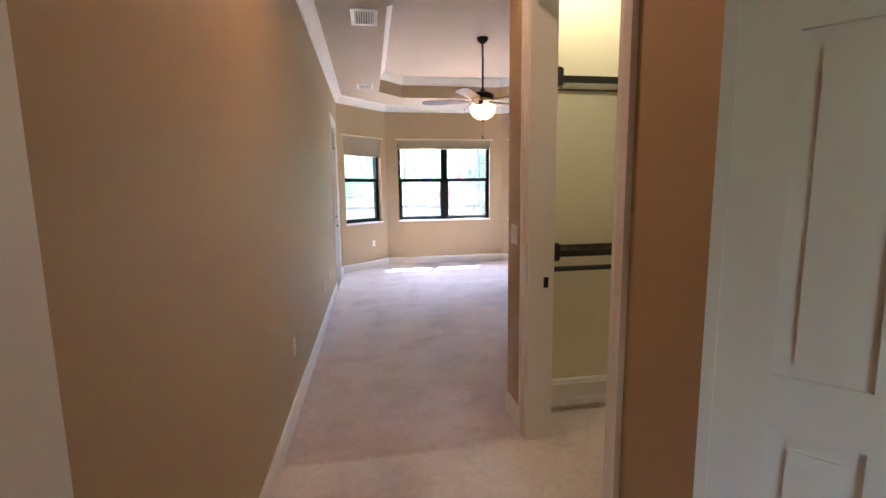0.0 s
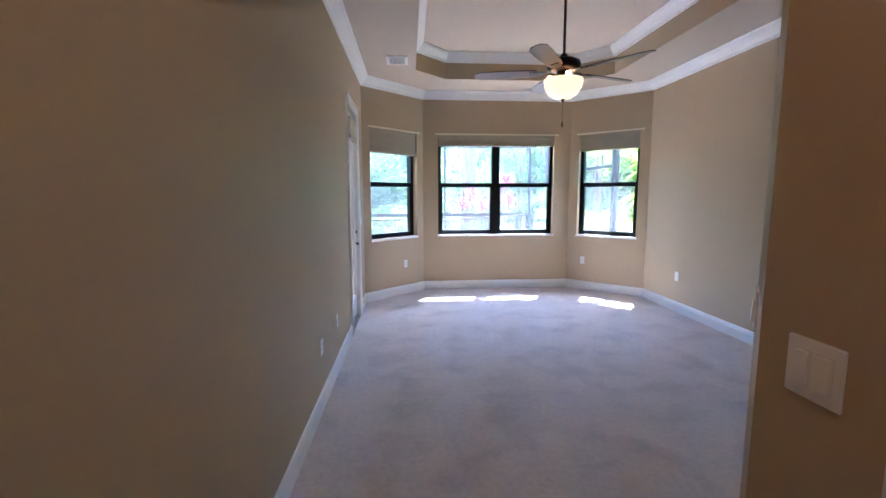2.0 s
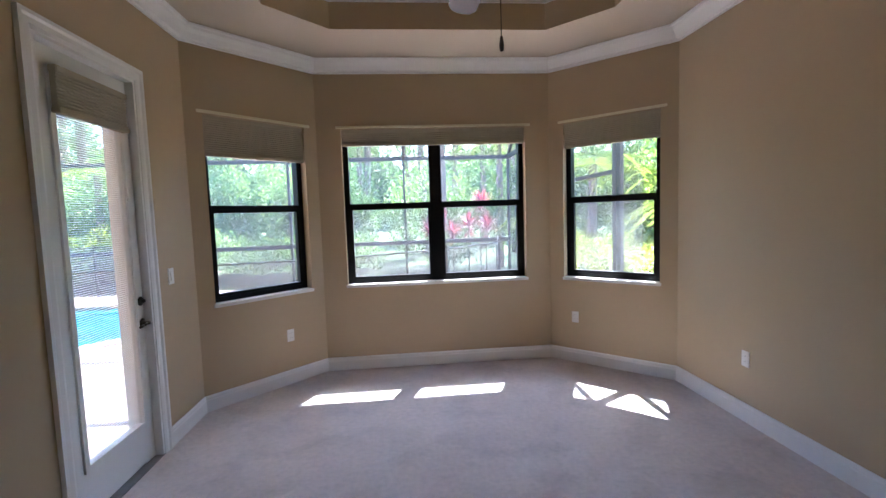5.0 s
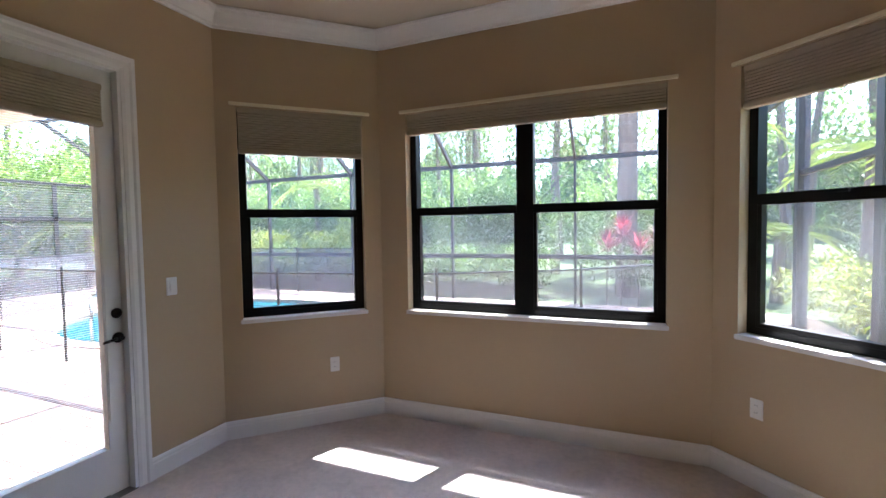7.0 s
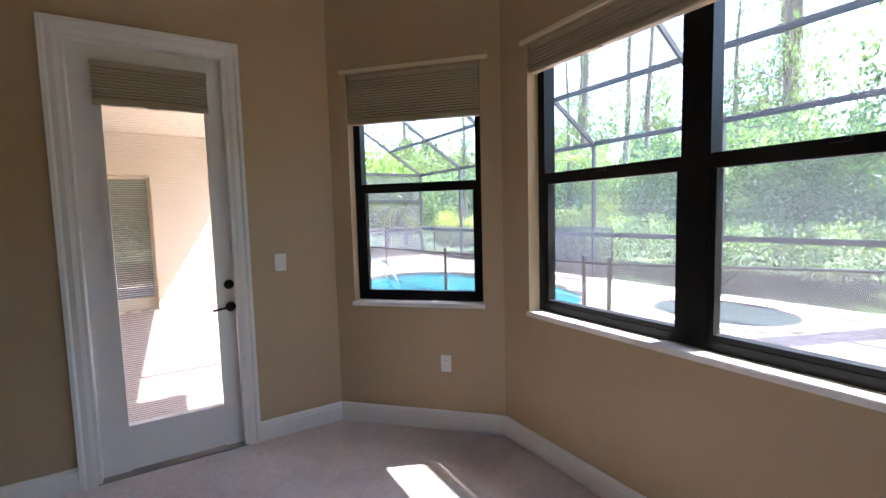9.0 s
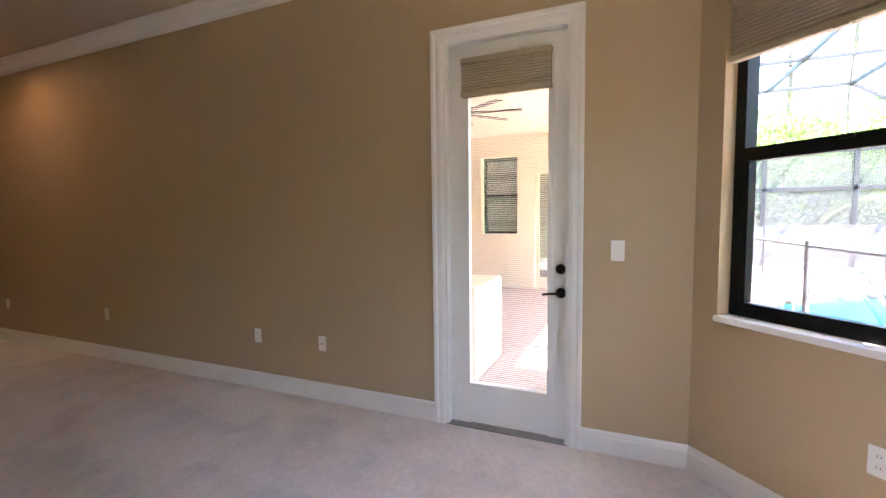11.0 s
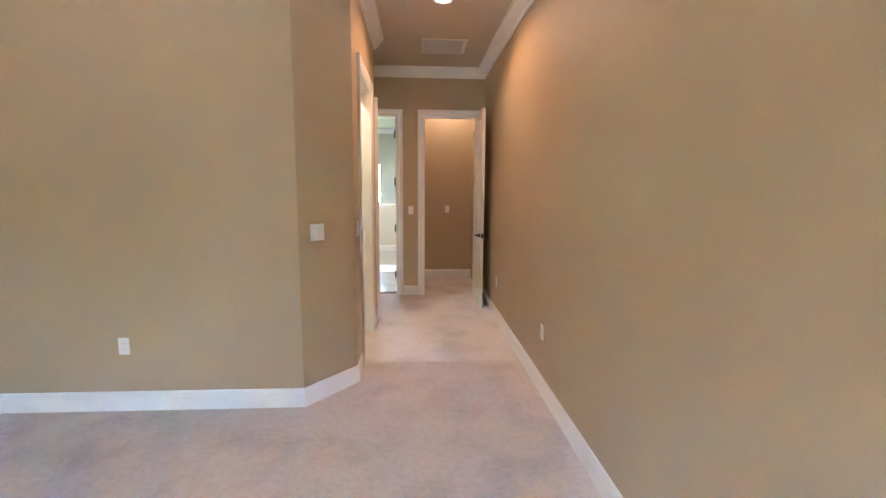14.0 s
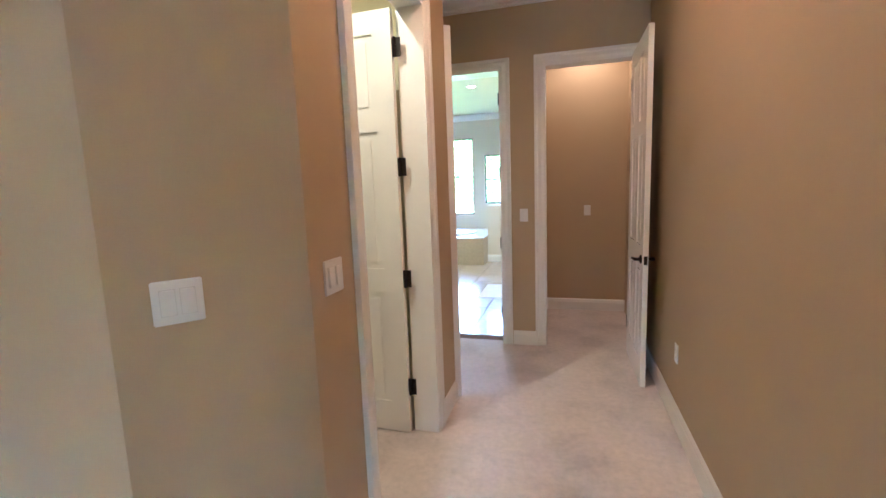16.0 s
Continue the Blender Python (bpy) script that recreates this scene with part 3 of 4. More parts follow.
def along(p, q, s):
    """Frame on the wall p-q at s: x runs back from q to p, so that y points into the room."""
    d = (Vector(q) - Vector(p)).normalized()
    a = math.degrees(math.atan2(-d.y, -d.x))
    v = Vector(p) + d * s
    return pose(v.x, v.y, 0, 0, 0, a)


window("window_1", along(P0, P1, 1.065), 0.925, 1, 2.115, "black single-hung bay window with white sill")
window("window_2", along(P1, P2, 2.115), 1.875, 2, 2.285, "black double single-hung bay window with white sill")
window("window_3", along(P2, P3, 1.07), 0.915, 1, 2.20, "black single-hung bay window with white sill")


# ---------------- outlets and switches ----------------
def outlet(m):
    root = thing("outlet", m, "white duplex wall outlet", "outlet", "wall outlets")
    part("plate", B(-0.036, 0.036, 0, 0.007, -0.058, 0.058, bevel=0.003), M_PLATE, root)
    for z in (0.021, -0.021):
        s = part("socket", lathe([(0, 0), (0.0165, 0), (0.0165, 0.003), (0, 0.0032)], 16, pose(0, 0.006, z, -90)), M_PLATE, root)
        for x in (-0.006, 0.006):
            # no hole is cut; the dark box paints the slot's shade
            part("slot", B(x - 0.0012, x + 0.0012, 0.0088, 0.0096, z - 0.003, z + 0.005), M_SLOTSHADE, s)
    return root


def blank(m, label):
    root = thing("wall_plate", m, label, "wall plate")
    part("plate", B(-0.036, 0.036, 0, 0.007, -0.058, 0.058, bevel=0.003), M_PLATE, root)
    part("jack", lathe([(0, 0), (0.006, 0), (0.006, 0.008), (0.002, 0.009), (0, 0.009)], 12, pose(0, 0.006, 0, -90)), M_CHROME, root, "small metal jack")
    return root


def switch(m, n, label):
    w = 0.036 + 0.023 * (n - 1)
    root = thing("light_switch", m, label, "light switch")
    part("plate", B(-w, w, 0, 0.007, -0.058, 0.058, bevel=0.003), M_PLATE, root)
    for i in range(n):
        x = (i - (n - 1) / 2) * 0.046
        # grey box behind the rocker imitates the shading along its outline
        g = part("rocker_gap_shade", B(x - 0.0185, x + 0.0185, 0.004, 0.0074, -0.0355, 0.0355), M_GAPSHADE, root, "grey strip painted as the shade line round the rocker")
        part("rocker", B(-0.0165, 0.0165, 0, 0.006, -0.033, 0.033, m=pose(x, 0.0065, 0, 3), bevel=0.002), M_PLATE, g)
    return root


WX = -90       # on the west wall
for y, z in ((5.83, 0.44), (3.83, 0.46), (1.95, 0.44)):
    outlet(pose(0, y, z, 0, 0, WX))
blank(pose(0, 6.48, 0.44, 0, 0, WX), "white cable wall plate")
switch(pose(0, 8.555, 1.19, 0, 0, WX), 1, "white rocker light switch beside the patio door")
outlet(along(P0, P1, 0.80) @ pose(0, 0, 0.465))
outlet(along(P2, P3, 0.27) @ pose(0, 0, 0.47))
outlet(pose(4.11, 8.13, 0.46, 0, 0, 90))
outlet(pose(2.88, 3.98, 0.45))
switch(along(C1, C2, 0.15) @ pose(0, 0, 1.205), 2, "white double rocker switch on the slanted corner")
switch(pose(XH, 3.465, 1.195, 0, 0, 90), 2, "white double rocker switch beside the closet")
switch(pose(1.01, HALL, 1.21), 1, "white rocker switch between the doorways")
switch(pose(0.415, -0.53, 1.17), 1, "white rocker switch in the passage")

# ---------------- ceiling fittings ----------------
def vent(name, x0, x1, y0, y1, z, label, slats=8, back=M_SLOTSHADE):
    root = thing(name, pose((x0 + x1) / 2, (y0 + y1) / 2, z), label, "air vent")
    a, b = (x1 - x0) / 2, (y1 - y0) / 2
    bm = bmesh.new()
    f = 0.035
    for q in ((-a, -a + f, -b, b), (a - f, a, -b, b), (-a + f, a - f, -b, -b + f), (-a + f, a - f, b - f, b)):
        box(bm, *q, -0.012, 0)
    part("frame", bm, M_PLATE, root)
    # the default dark sheet paints the shade behind the louvres
    part("backing", B(-a + f, a - f, -b + f, b - f, -0.003, 0), back, root)
    for i in range(slats):
        x = -a + f + (2 * a - 2 * f) * (i + 0.5) / slats
        part("slat", B(-0.009, 0.009, -b + f, b - f, -0.001, 0.001, m=pose(x, 0, -0.008, 0, 35)), M_PLATE, root)
    return root


vent("ceiling_vent", 0.39, 0.64, 8.03, 8.36, H, "white louvred ceiling vent")
vent("ceiling_vent", 0.41, 0.66, 5.20, 5.60, H, "white louvred ceiling vent")
vent("return_grille", 0.375, 0.875, 1.44, 1.93, H, "white return air grille", 24, M_PLATE)


def can_light(x, y, z):
    root = thing("can_light", pose(x, y, z), "lit recessed can light with white trim", "ceiling light")
    part("trim_ring", lathe([(0.055, 0), (0.085, -0.004), (0.085, 0), (0.055, 0.0)], 28), M_PLATE, root)
    part("bulb", lathe([(0, -0.003), (0.055, -0.002), (0.055, 0), (0, 0)], 24), M_CAN, root, "glowing lamp")


can_light(0.70, 2.92, H)
can_light(2.15, -2.6, H)

# ---------------- ceiling fan ----------------
fan = thing("ceiling_fan", pose(2.07, 6.85, 0), "dark bronze ceiling fan with walnut blades and lit amber bowl", "ceiling fan")
part("canopy", lathe([(0.0, 3.45), (0.075, 3.45), (0.075, 3.435), (0.055, 3.40), (0.025, 3.375), (0, 3.375)], 28), M_HARD, fan, smooth=True)
bm = bmesh.new()
tube(bm, (0, 0, 2.77), (0, 0, 3.40), 0.013, 12)
part("downrod", bm, M_HARD, fan, smooth=True)
part("motor", lathe([(0, 2.80), (0.03, 2.80), (0.035, 2.77), (0.10, 2.755), (0.145, 2.73), (0.155, 2.70), (0.15, 2.665), (0.11, 2.645), (0, 2.645)], 32), M_HARD, fan, smooth=True)
part("light_fitter", lathe([(0, 2.645), (0.06, 2.645), (0.05, 2.60), (0.06, 2.59), (0.06, 2.57), (0, 2.57)], 28), M_HARD, fan, smooth=True)
part("bowl", lathe([(0.175, 2.575), (0.178, 2.56), (0.165, 2.50), (0.13, 2.445), (0.08, 2.412), (0.02, 2.40), (0, 2.40)], 36), M_BOWL, fan, "glowing amber glass bowl", True)
M_BULB = glow("lit_amber_bulb", (1.0, 0.50, 0.20), 0.5)
for i in range(3):
    part("bulb", lathe([(0.0, 2.578), (0.022, 2.58), (0.028, 2.598), (0.02, 2.618), (0.0, 2.624)], 14, pose(0, 0, 0, 0, 0, 30 + 120 * i) @ pose(0.128, 0, 0)), M_BULB, fan, "glowing amber bulb", True)
part("finial", lathe([(0, 2.40), (0.016, 2.40), (0.018, 2.392), (0.008, 2.385), (0.01, 2.375), (0, 2.37)], 16), M_HARD, fan, smooth=True)
bm = bmesh.new()
tube(bm, (0.0, 0.0, 2.37), (0.0, 0.0, 2.20), 0.0018, 6)
bmesh.ops.translate(bm, verts=bm.verts[:], vec=(0.0, 0.0, 0.002))
ch = part("pull_chain", bm, M_HARD, fan)
part("chain_pull", lathe([(0, 2.205), (0.005, 2.2), (0.009, 2.17), (0.007, 2.15), (0, 2.145)], 12), M_HARD, ch, smooth=True)
for i in range(5):
    a = pose(0, 0, 0, 0, 0, 20 + 72 * i)
    bm = bmesh.new()
    out = [(0.24, -0.052), (0.30, -0.062), (0.60, -0.076), (0.76, -0.074), (0.81, -0.048), (0.825, 0.0), (0.81, 0.048), (0.76, 0.074), (0.60, 0.076), (0.30, 0.062), (0.24, 0.052)]
    tilt = a @ pose(0, 0, 2.645, 11)
    lo = [bm.verts.new(tilt @ Vector((x, y, -0.004))) for x, y in out]
    hi = [bm.verts.new(tilt @ Vector((x, y, 0.004))) for x, y in out]
    bm.faces.new(lo[::-1])
    bm.faces.new(hi)
    for j in range(len(out)):
        k = (j + 1) % len(out)
        bm.faces.new((lo[j], lo[k], hi[k], hi[j]))
    bl = part("blade", bm, M_BLADE, fan, "dark walnut blade")
    bm = bmesh.new()
    box(bm, 0.10, 0.20, -0.018, 0.018, 2.642, 2.650, m=a, bevel=0.002)
    box(bm, 0.19, 0.31, -0.04, 0.04, -0.010, -0.0045, m=tilt, bevel=0.002)
    part("blade_arm", bm, M_HARD, bl, "dark bronze blade arm")

# ---------------- closet shelves ----------------
def wire_shelf(x0, x1, yb, depth, z, rod, xb):
    root = thing("wire_shelf", pose(0, 0, 0), "dark brown ventilated wire closet shelf", "shelf", "closet shelves")
    bm = bmesh.new()
    n = int((x1 - x0) / 0.028)
    for i in range(n + 1):
        x = x0 + (x1 - x0) * i / n
        if i == 0:
            box(bm, -0.003, 0.003, -depth, -0.004, -0.004, 0.002)
            w = part("wire", bm, M_WIRE, root)
        else:
            w = new("wire", w.data)
            w.parent = root
        w.location = (x, yb, z)
    part("front_rail", B(x0, x1, yb - depth - 0.008, yb - depth + 0.004, z - 0.035, z + 0.004, bevel=0.003), M_WIRE, root)
    part("back_rail", B(x0, x1, yb - 0.012, yb - 0.003, z - 0.012, z - 0.004), M_WIRE, root)
    if rod:
        bm = bmesh.new()
        tube(bm, (x0, yb - depth + 0.03, z - 0.115), (x1, yb - depth + 0.03, z - 0.115), 0.016, 12)
        part("hanging_rod", bm, M_WIRE, root)
    for x in (xb, xb + 0.9):
        bm = bmesh.new()
        tube(bm, (x, yb - 0.004, z - 0.30), (x, yb - depth + 0.01, z - 0.03), 0.010, 8)
        part("brace", bm, M_WIRE, root)
    bm = bmesh.new()
    box(bm, x0 + 0.001, x0 + 0.012, yb - depth - 0.012, yb - 0.003, z - 0.055, z + 0.03, bevel=0.003)
    box(bm, x0 + 0.012, x0 + 0.055, yb - depth - 0.016, yb - depth + 0.03, z - 0.06, z + 0.05, bevel=0.008)
    part("end_bracket", bm, M_WIRE, root, "dark brown end bracket")
    return root


wire_shelf(1.60, 3.69, 3.71, 0.30, 2.11, False, 2.43)
wire_shelf(1.60, 3.69, 3.71, 0.30, 1.09, True, 2.34)

# ---------------- bathroom ----------------
setting("bath_floor", B(1.1, 5.3, -5.5, 0.55, -0.1, -0.012), M_PAVEJ)
TUB = thing("bathtub", pose(0, 0, 0), "white oval tub set in a tan tiled deck", "bathtub")
part("deck", B(2.16, 5.19, -5.395, -3.4, 0, 0.52, bevel=0.008), M_TUBT, TUB, "tan tiled tub deck")
part("rim", lathe([(0.40, 0.52), (0.72, 0.522), (0.74, 0.535), (0.72, 0.555), (0.66, 0.56), (0.62, 0.54), (0.5, 0.525)], 40, pose(3.4, -4.35, 0) @ Matrix.Diagonal((1.25, 0.95, 1, 1))), M_PORC, TUB, "white tub rim", True)
setting("bath_column", B(1.165, 2.155, -4.30, -3.85, 0, 1.12), M_BATH)
rug = tagged(finish("bath_mat", B(1.25, 1.80, -1.75, -0.95, -0.008, 0.006, bevel=0.004), M_TOWEL), "folded off-white bath mat on the tiles", "bath mat")


def bath_window(x0, x1, z0, z1):
    r = thing("bath_window", pose(0, 0, 0), "bright bathroom window with thin dark muntin", "window", kind="structure")
    bm = bmesh.new()
    for q in ((x0, x0 + .03, z0, z1), (x1 - .03, x1, z0, z1), (x0, x1, z0, z0 + .03), (x0, x1, z1 - .03, z1), (x0, x1, (z0 + z1) / 2 - .012, (z0 + z1) / 2 + .012)):
        box(bm, q[0], q[1], -5.5, -5.46, q[2], q[3])
    part("window_frame", bm, M_BRONZE, r)


bath_window(2.73, 3.75, 0.85, 2.6)
bath_window(1.9, 2.47, 1.1, 2.2)
setting("bath_crown", sweep([(1.16, -5.4), (1.16, 0.56), (5.2, 0.56), (5.2, -5.4)], CROWN, True), M_TRIM)
setting("bath_baseboard", sweep([(2.16, -3.85), (1.16, -3.85), (1.16, 0.5)], BASE), M_TRIM)

# plastic bag hanging from the upper shelf
bag = thing("plastic_bag", pose(2.49, 3.385, 1.60), "clear printed plastic bag hanging from the wire shelf", "bag")
M_BAG = mat("crinkled_plastic", (0.62, 0.62, 0.58), 0.12, vary=0.2, scale=12, fine=40, bump=0.6)
M_BAGD = mat("dark_bag_bottom", (0.10, 0.10, 0.08), 0.12, vary=0.4, scale=14, fine=40, bump=0.6)
M_BAGB = mat("blue_print", (0.16, 0.30, 0.42), 0.3, vary=0.2)
M_BAGO = mat("orange_print", (0.60, 0.20, 0.08), 0.3, vary=0.2)


def pouch(z0, z1, w, d):
    bm = bmesh.new()
    n = 10
    for sy in (-1, 1):
        g = [[bm.verts.new((w * (i / n - 0.5), sy * d * math.sin(math.pi * i / n) * (0.55 + 0.2 * math.sin(2.5 * k + i)), z0 + (z1 - z0) * k / 6)) for i in range(n + 1)] for k in range(7)]
        for k in range(6):
            for i in range(n):
                bm.faces.new((g[k][i], g[k][i + 1], g[k + 1][i + 1], g[k + 1][i]))
    return bm


part("bag_top", pouch(0.12, 0.40, 0.30, 0.05), M_BAG, bag, "printed clear plastic", True)
part("bag_bottom", pouch(0.0, 0.12, 0.30, 0.06), M_BAGD, bag, "dark contents at the bottom", True)
part("print_patch", B(-0.10, -0.02, -0.056, -0.050, 0.18, 0.28, bevel=0.002), M_BAGB, bag)
part("print_patch", B(0.0, 0.08, -0.056, -0.050, 0.30, 0.36, bevel=0.002), M_BAGO, bag)
bm = bmesh.new()
tube(bm, (0, 0, 0.38), (0, 0, 0.515), 0.004, 6)
part("bag_hook", bm, M_WIRE, bag)

# ---------------- outside ----------------
GZ = -0.12
rng = random.Random(7)
setting("ground", B(-300, 300, -300, 300, -0.6, GZ - 0.12), M_GRASS, "grassy ground", "ground")
POOL = []
for i in range(40):
    a = 2 * math.pi * i / 40
    r = 1 + 0.07 * math.sin(2 * a + 0.6) + 0.05 * math.sin(3 * a)
    POOL.append((-4.9 + 2.75 * r * math.cos(a), 12.95 + 2.25 * r * math.sin(a)))
SPA = [(-0.35 + 1.0 * math.cos(2 * math.pi * i / 28), 15.0 + 0.85 * math.sin(2 * math.pi * i / 28)) for i in range(28)]


def inside(p, poly):
    c = False
    for (x0, y0), (x1, y1) in zip(poly, poly[1:] + poly[:1]):
        if (y0 > p[1]) != (y1 > p[1]) and p[0] < (x1 - x0) * (p[1] - y0) / (y1 - y0) + x0:
            c = not c
    return c


setting("pool_floor", B(-13, 6, 9, 17, -0.30, -0.234), M_PAVEJ)
setting("water", prism(POOL, -0.233, -0.19), M_WATER, "turquoise pool water", "water")
setting("spa_water", prism(SPA, -0.233, GZ - 0.004), M_SPA, "dark spa water", "water")
for nm, poly in (("pool_coping", POOL), ("spa_coping", SPA)):
    setting(nm, sweep(poly[::-1], [(-0.02, -0.235), (0.02, GZ + 0.012), (-0.26, GZ + 0.012), (-0.26, -0.235)], True), M_COPING, "pale brick pool coping", "coping")
# deck base with the pools left open
bm = bmesh.new()
st = 0.25
nx, ny = int(17.4 / st), int(14.6 / st)
for i in range(nx):
    for j in range(ny):
        x, y = -13.0 + i * st, 2.0 + j * st
        if x > -0.45 and y < 10.0 or inside((x + st / 2, y + st / 2), POOL) or inside((x + st / 2, y + st / 2), SPA):
            continue
        q = [bm.verts.new(c) for c in ((x, y, GZ - 0.006), (x + st, y, GZ - 0.006), (x + st, y + st, GZ - 0.006), (x, y + st, GZ - 0.006))]
        bm.faces.new(q)
setting("patio", bm, M_PAVEJ, "pink brick paver pool deck", "patio")
setting("patio_edge", B(-0.45, 4.4, 9.3, 10.0, -0.3, GZ - 0.004), M_PAVEJ)

# screen cage
M_DARKM = sheer("dense_dark_screen", (0.10, 0.10, 0.11), 0.35)
CX = [-12.3, -9.5, -6.7, -3.9, -1.08, 1.74, 4.4]
cage = thing("pool_cage", pose(0, 0, 0), "bronze aluminium pool screen cage", "pool cage")


def beam(p, q, w=0.05, d=0.10):
    p, q = Vector(p), Vector(q)
    m = Matrix.Translation(p) @ (q - p).to_track_quat("Z", "Y").to_matrix().to_4x4()
    part("beam", B(-w / 2, w / 2, -d / 2, d / 2, 0, (q - p).length, m=m), M_CAGE, cage)


YB, ZE, ZR = 16.4, 3.0, 4.7
for x in CX:
    beam((x, YB, GZ), (x, YB, ZE))
    beam((x, YB, ZE), (x, YB - 2.6, ZR))
    beam((x, YB - 2.6, ZR), (x, 10.2, ZR))
for y in (10.6, 12.2, 14.3):
    beam((4.4, y, GZ), (4.4, y, ZE), 0.10, 0.10)
    beam((4.4, y, ZE), (3.0, y, ZR))
beam((-12.3, 9.0, 2.0), (-12.3, YB, 2.0))
for y in (9.2, 10.6, 12.0, 14.0):
    beam((-12.3, y, GZ), (-12.3, y, ZE))
for z in (0.9, ZE):
    beam((-12.3, YB, z), (4.4, YB, z))
    beam((-12.3, 9.0, z), (-12.3, YB, z))
for y, z in ((YB - 1.3, 3.85), (YB - 2.6, ZR), (12.0, ZR), (10.2, ZR)):
    beam((-12.3, y, z), (4.4, y, z))
beam((4.4, 10.0, ZE), (4.4, YB, ZE))
beam((4.4, 10.65, 2.05), (4.4, 12.15, 2.05), 0.05, 0.05)
beam((4.4, 10.65, 0.55), (4.4, 12.2, GZ + 0.1), 0.04, 0.06)
for a in (0, 2, 4):
    beam((CX[a], YB, 0.0), (CX[a + 1], YB, 2.9), 0.012, 0.012)
for co in ([(-12.3, YB, GZ), (4.4, YB, GZ), (4.4, YB, ZE), (-12.3, YB, ZE)], [(4.4, 10.0, GZ), (4.4, YB, GZ), (4.4, YB, ZE), (4.4, 10.0, ZE)],
           [(-12.3, 9.0, GZ), (-12.3, YB, GZ), (-12.3, YB, ZE), (-12.3, 9.0, ZE)], [(-12.3, YB, ZE), (4.4, YB, ZE), (4.4, YB - 2.6, ZR), (-12.3, YB - 2.6, ZR)],
           [(-12.3, YB - 2.6, ZR), (4.4, YB - 2.6, ZR), (4.4, 10.2, ZR), (-12.3, 10.2, ZR)]):
    bm = bmesh.new()
    bm.faces.new([bm.verts.new(c) for c in co])
    part("screen", bm, M_DARKM if all(c[0] < -12 for c in co) else M_ROOFSCREEN if co[2][2] > 4 or all(c[0] > 4 for c in co) else M_SCREEN, cage, "fine grey insect screen")

# mesh safety fence round the pool
fence = thing("pool_fence", pose(0, 0, 0), "black mesh pool safety fence", "fence")
LINE = [(-3.2, 16.15), (-5.5, 16.1), (-7.6, 16.0), (-9.3, 15.2), (-9.6, 13.6), (-8.6, 11.2), (-7.2, 10.3), (-5.6, 9.95), (-4.0, 9.95), (-2.35, 10.1), (-0.8, 10.35), (0.75, 10.66), (0.95, 10.7), (2.29, 11.5), (3.3, 12.6), (3.6, 14.2)]
for p in LINE:
    bm = bmesh.new()
    tube(bm, (*p, GZ), (*p, 1.13), 0.016, 8)
    part("post", bm, M_CAGE, fence)
for p, q in zip(LINE, LINE[1:]):
    bm = bmesh.new()
    bm.faces.new([bm.verts.new(c) for c in ((*p, GZ + 0.03), (*q, GZ + 0.03), (*q, 1.08), (*p, 1.08))])
    part("mesh_panel", bm, M_FENCEM, fence, "black mesh panel")
    bm = bmesh.new()
    tube(bm, (*p, 1.08), (*q, 1.08), 0.011, 6)
    part("top_cord", bm, M_CAGE, fence)

# pool handrail
bm = bmesh.new()
for dx in (0, 0.5):
    pts = [(-4.9 + dx, 10.75, GZ), (-4.9 + dx, 10.75, 0.55), (-4.9 + dx, 10.95, 0.70), (-4.9 + dx, 11.3, 0.62), (-4.9 + dx, 11.75, -0.2)]
    for a, b in zip(pts, pts[1:]):
        tube(bm, a, b, 0.024, 10)
tagged(finish("pool_handrail", bm, M_CHROME, smooth=True), "polished steel pool handrail", "handrail")

# lanai roof, far wing and half wall
setting("lanai_floor", B(-6.5, -0.2, 1.8, 2.2, -0.3, GZ), M_PAVEJ)
setting("lanai_ceiling", B(-6.6, -0.201, 1.9, 9.3, 3.02, 3.2), M_STUCCO, "cream lanai ceiling", "ceiling")
setting("lanai_beam", B(-6.6, -0.201, 9.0, 9.3, 2.75, 3.02), M_STUCCO)
wall("wall_wing", (-6.5, 9.0), (-6.5, 1.9), 0.2, -0.3, 3.4, [(2.55, 3.33, 1.0, 2.6), (1.35, 2.2, -0.12, 2.3)], M_STUCCO, M_STUCCO)
wall("wall_lanai_south", (-6.5, 2.0), (-0.2, 2.0), 0.2, -0.3, 3.2, [], M_STUCCO, M_STUCCO)
setting("wing_side", B(-9.0, -6.7, 8.8, 9.0, -0.3, 3.2), M_STUCCO)
w = thing("wing_window", pose(0, 0, 0), "dark framed window with blinds across the lanai", "window", kind="structure")
bm = bmesh.new()
for q in ((5.67, 5.72, 1.0, 2.6), (6.40, 6.45, 1.0, 2.6), (5.72, 6.40, 1.0, 1.05), (5.72, 6.40, 2.55, 2.6), (5.72, 6.40, 1.78, 1.83)):
    box(bm, -6.60, -6.53, *q)
part("window_frame", bm, M_BRONZE, w)
M_BLINDG = mat("grey_blind", (0.20, 0.19, 0.16), 0.7, vary=0.05)
# glossy pane; its green base colour is a painted reflection of the trees
M_REFL = mat("glass_tree_reflection", (0.10, 0.16, 0.11), 0.03, vary=0.05)
part("pane", B(-6.59, -6.58, 5.72, 6.40, 1.05, 2.55), M_REFL, w)
for i in range(37):
    part("blind_slat", B(-6.577, -6.572, 5.725, 6.395, 1.06 + i * 0.04, 1.070 + i * 0.04), M_PLATE, w)
outlet(pose(-6.5, 5.95, 0.42, 0, 0, -90))
d = thing("wing_door", pose(0, 0, 0), "wing door with closed grey blinds", "door", kind="structure")
bm = bmesh.new()
for q in ((6.8, 6.86, GZ, 2.3), (7.59, 7.65, GZ, 2.3), (6.86, 7.59, 2.24, 2.3), (6.86, 7.59, GZ, 0.1)):
    box(bm, -6.62, -6.50, *q)
part("door_frame", bm, M_STUCCO, d)
